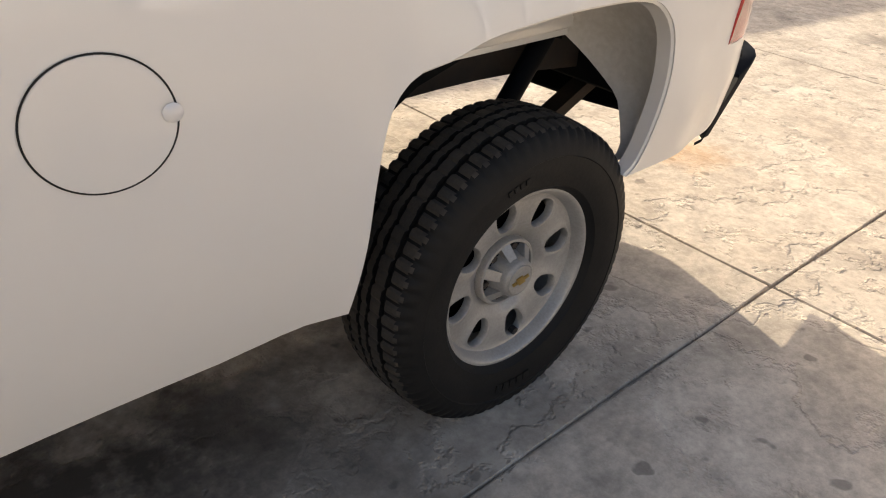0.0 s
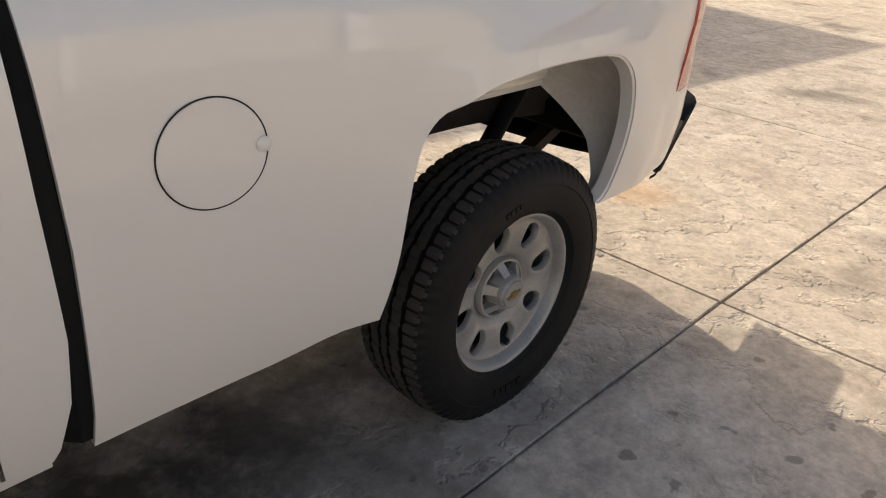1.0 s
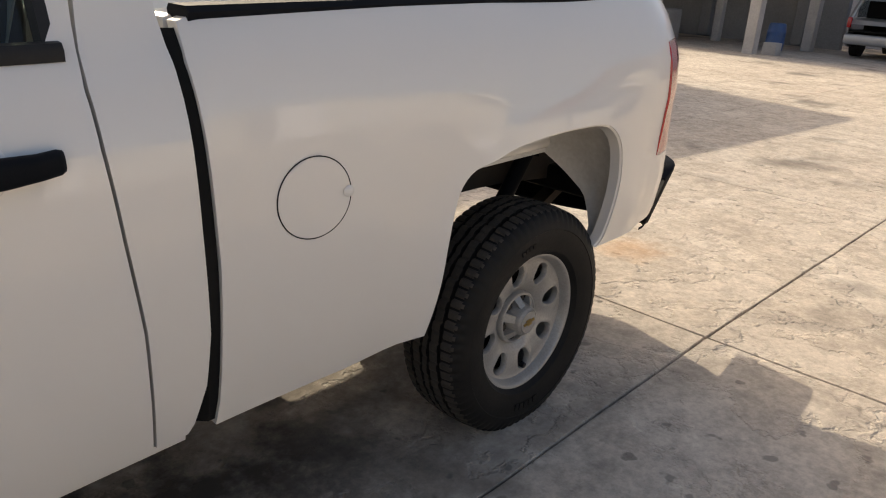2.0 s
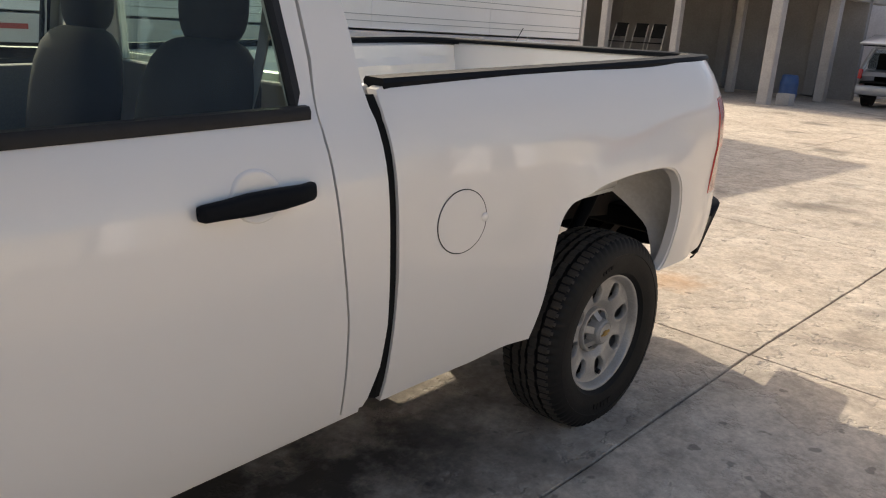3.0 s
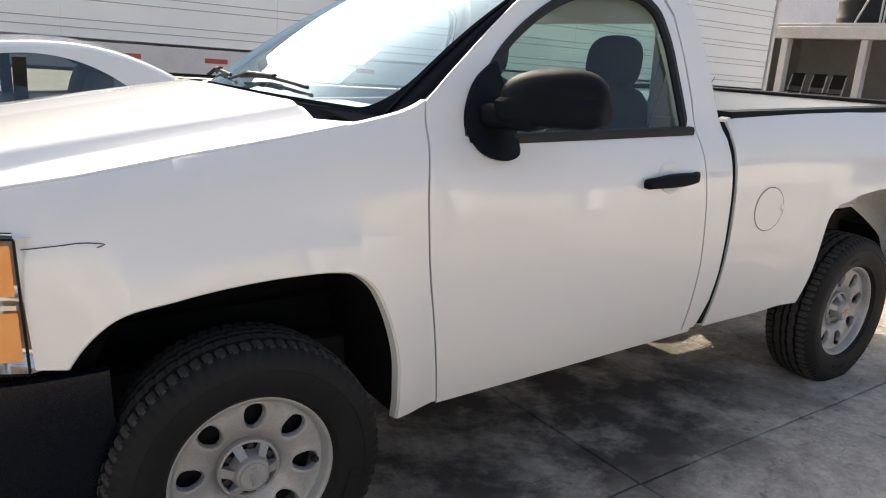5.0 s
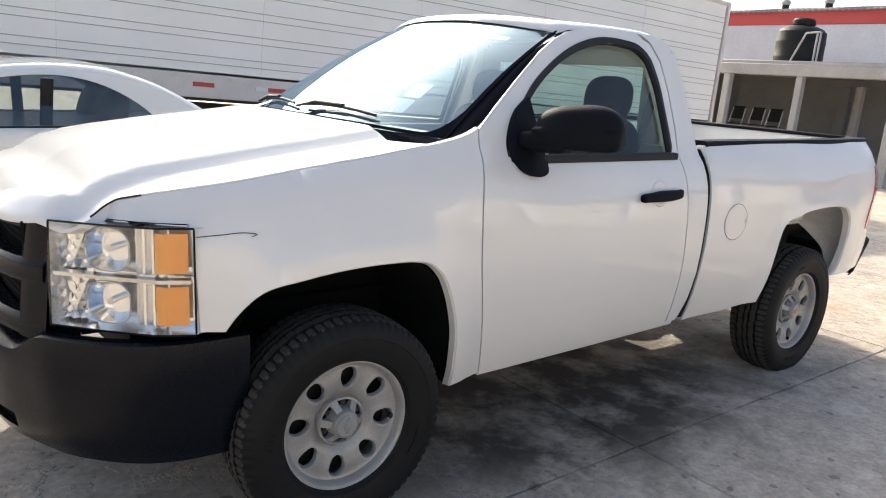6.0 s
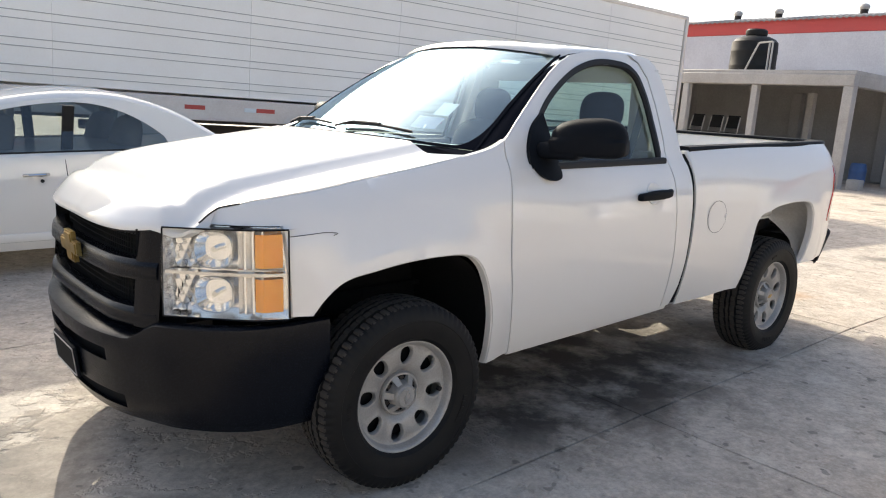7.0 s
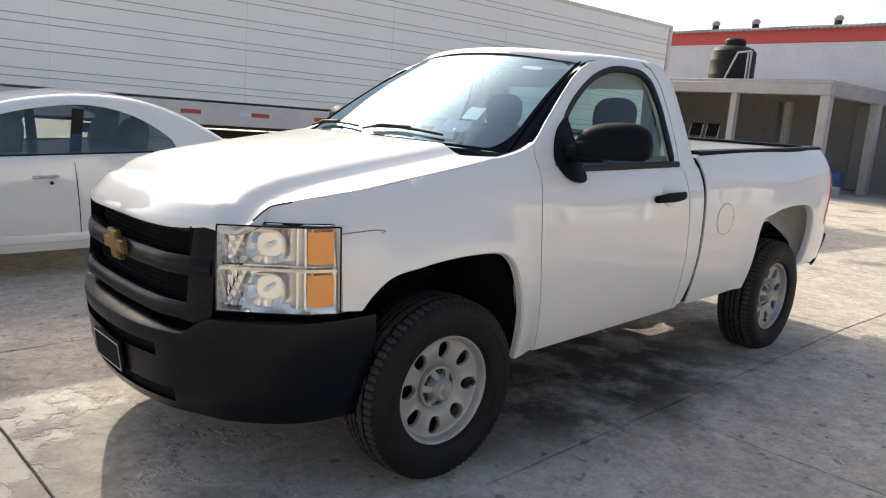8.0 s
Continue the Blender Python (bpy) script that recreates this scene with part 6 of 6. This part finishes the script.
build_tank()
pf = thing("pipe_stand", "pale steel pipes leaning beside the roof tank", "pipe stand", Matrix.Translation((20.4, 10.4, 3.16)))
for a, b in (((0, 0.55, 0), (0, 0.15, 0.92)), ((0, 0.15, 0.92), (0, -0.28, 0.95)), ((0, -0.2, 0), (0, -0.2, 0.95)), ((0, -0.3, 0), (0, -0.3, 0.95))):
    part("pipe", rod_bm(a, b, 0.028, 10), CEMENT, pf)


def build_suv():
    s = thing("estate_car", "silver estate car seen from behind with its tailgate raised", "car", Matrix.Translation((22.2, 4.35, 0.0)))
    W = 1.76
    rows = []
    for x, inn, zt in ((0.0, 0.10, 0.82), (0.06, 0.03, 0.92), (0.3, 0.0, 0.98), (2.0, 0.0, 0.98), (3.2, 0.02, 0.95), (4.2, 0.10, 0.80), (4.4, 0.22, 0.6)):
        sec = [(inn + 0.08, 0.26), (inn + 0.01, 0.40), (inn, 0.62), (inn + 0.02, 0.80), (inn + 0.06, zt)]
        sec += [(W - y, z) for y, z in sec[::-1]]
        rows.append([(x, y, z) for y, z in sec])
    part("body", grid_bm(rows), SILVER, s)
    part("bumper", box_bm((0.14, W - 0.04, 0.26), (0.02, W / 2, 0.46), 0.06, 3), SILVER, s)
    for y in (0.06, W - 0.06):
        part("rear_pillar", sweep_bm([(0.05, y + (0.0 if y < 1 else 0.0), 0.85), (0.16, y + (0.07 if y < 1 else -0.07), 1.20), (0.34, y + (0.14 if y < 1 else -0.14), 1.50)], round_section(0.06, 0.05, 8)), SILVER, s)
        part("tail_lamp", box_bm((0.10, 0.10, 0.26), (0.03, y + (0.02 if y < 1 else -0.02), 0.86), 0.03, 2), RED, s)
    part("roof", box_bm((2.4, W - 0.36, 0.06), (1.55, W / 2, 1.53), 0.03, 2), SILVER, s)
    for y in (0.14, W - 0.14):
        g = part("side_glass", box_bm((2.4, 0.02, 0.5), (1.5, y, 1.24), 0.005, 1), DARK_GLASS, s)
    part("load_bay", box_bm((0.04, W - 0.3, 0.9), (0.9, W / 2, 0.95), 0.01, 1), DARK, s)
    part("bay_floor", box_bm((0.9, W - 0.2, 0.05), (0.5, W / 2, 0.66), 0.01, 1), DARK, s)
    hatch = part("tailgate", box_bm((0.95, W - 0.30, 0.06), (-0.18, W / 2, 1.72), 0.025, 2, turn=Matrix.Rotation(radians(-14), 4, "Y")), SILVER, s, "raised tailgate")
    part("hatch_lining", box_bm((0.85, W - 0.42, 0.03), (-0.18, W / 2, 1.67), 0.01, 1, turn=Matrix.Rotation(radians(-14), 4, "Y")), DARK, hatch)
    for x in (0.85, 3.4):
        for y in (0.02, W - 0.22):
            part("tyre", rod_bm((x, y, 0.33), (x, y + 0.2, 0.33), 0.33, 28), RUBBER, s)
    for y in (0.45, W - 0.45):
        part("headrest", cushion(0.95, y, 1.24, 0.05, 0.13, 0.10, 0, 2.6), SEAT_GREY, s)
    return s


build_suv()
barrel = thing("plastic_barrel", "blue plastic barrel beside a cement post", "barrel", Matrix.Translation((21.6, 7.55, 0)) @ Matrix.Scale(0.8, 4))
v, f = lathe([(0.001, 0), (0.25, 0), (0.27, 0.04), (0.29, 0.25), (0.30, 0.28), (0.29, 0.31), (0.29, 0.56), (0.30, 0.59), (0.29, 0.62), (0.26, 0.84), (0.22, 0.88), (0.001, 0.88)], 28, "Z")
mesh_ob("drum", v, f, BLUE_PLASTIC, barrel)
blk = thing("cement_block", "small pale cement block by a carport post", "block", Matrix.Translation((19.9, 6.85, 0)))
part("block_body", box_bm((0.32, 0.34, 0.30), (0, 0, 0.15), 0.015, 2), CEMENT, blk)


def build_chair(m):
    c = thing("stacked_chair", "dark folding chair leaning inside the carport", "chair", m, "chairs in the carport")
    for y in (-0.24, 0.24):
        part("leg", rod_bm((0.0, y, 0), (0.25, y * 0.9, 0.95), 0.018, 8), CEMENT, c)
    part("backrest", box_bm((0.03, 0.44, 0.42), (0.22, 0, 0.80), 0.01, 1, turn=Matrix.Rotation(radians(15), 4, "Y")), DARK, c)
    part("seat", box_bm((0.40, 0.44, 0.03), (0.05, 0, 0.45), 0.01, 1), DARK, c)
    return c


ch = build_chair(Matrix.Translation((20.6, 11.3, 0.85)))
for y in (11.9, 12.6):
    copy_thing(ch, Matrix.Translation((20.6, y, 0.85)))
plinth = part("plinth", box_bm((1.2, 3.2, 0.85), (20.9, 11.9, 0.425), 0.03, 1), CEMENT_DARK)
tagged(plinth, label="low dark cement plinth inside the carport", category="plinth", kind="structure")

# unseen wall added behind the camera: closes the yard, bounces sun onto the flank, gives reflections
wall_near = thing("wall_near", "unseen rendered yard wall with pale square piers", "wall", Matrix.Translation((8, -10.0, 0)), kind="structure")
part("wall_face", box_bm((90, 0.3, 3.0), (0, 0, 1.0), 0.02, 1), WALL_WHITE, wall_near)
part("coping", box_bm((90, 0.42, 0.12), (0, 0, 2.56), 0.02, 1), CEMENT, wall_near)
for k in range(-7, 8):
    part("pier", box_bm((0.55, 0.30, 2.9), (k * 3.3 + 0.6, 0.29, 1.0), 0.02, 1), WALL_BLUE, wall_near, "pale whitewashed pier")
wall_side = part("wall_side", box_bm((0.3, 60, 3.6), (-22, 12, 0.6), 0.02, 1), WALL_WHITE)
tagged(wall_side, label="plain whitewashed yard wall", category="wall", kind="structure")

# ---- slabs of the yard ----
rnd = random.Random(4)
for i in range(-4, 7):
    for j in range(-4, 5):
        cx, cy = 1.395 + (i + 0.5) * SLAB, -0.165 + (j + 0.5) * SLAB
        ob = new("slab", slab_meshes[rnd.randrange(5)])
        ob.parent = ground
        m = SLOPE @ Matrix.Translation((cx, cy, 0))
        if cx > BRINK:
            m = Matrix.Translation((m.translation.x, m.translation.y, ground_z(*m.translation.xy))) @ Matrix.Rotation(radians(YAW), 4, "Z")
        ob.matrix_basis = m @ Matrix.Rotation(math.pi * rnd.randrange(2), 4, "Z")
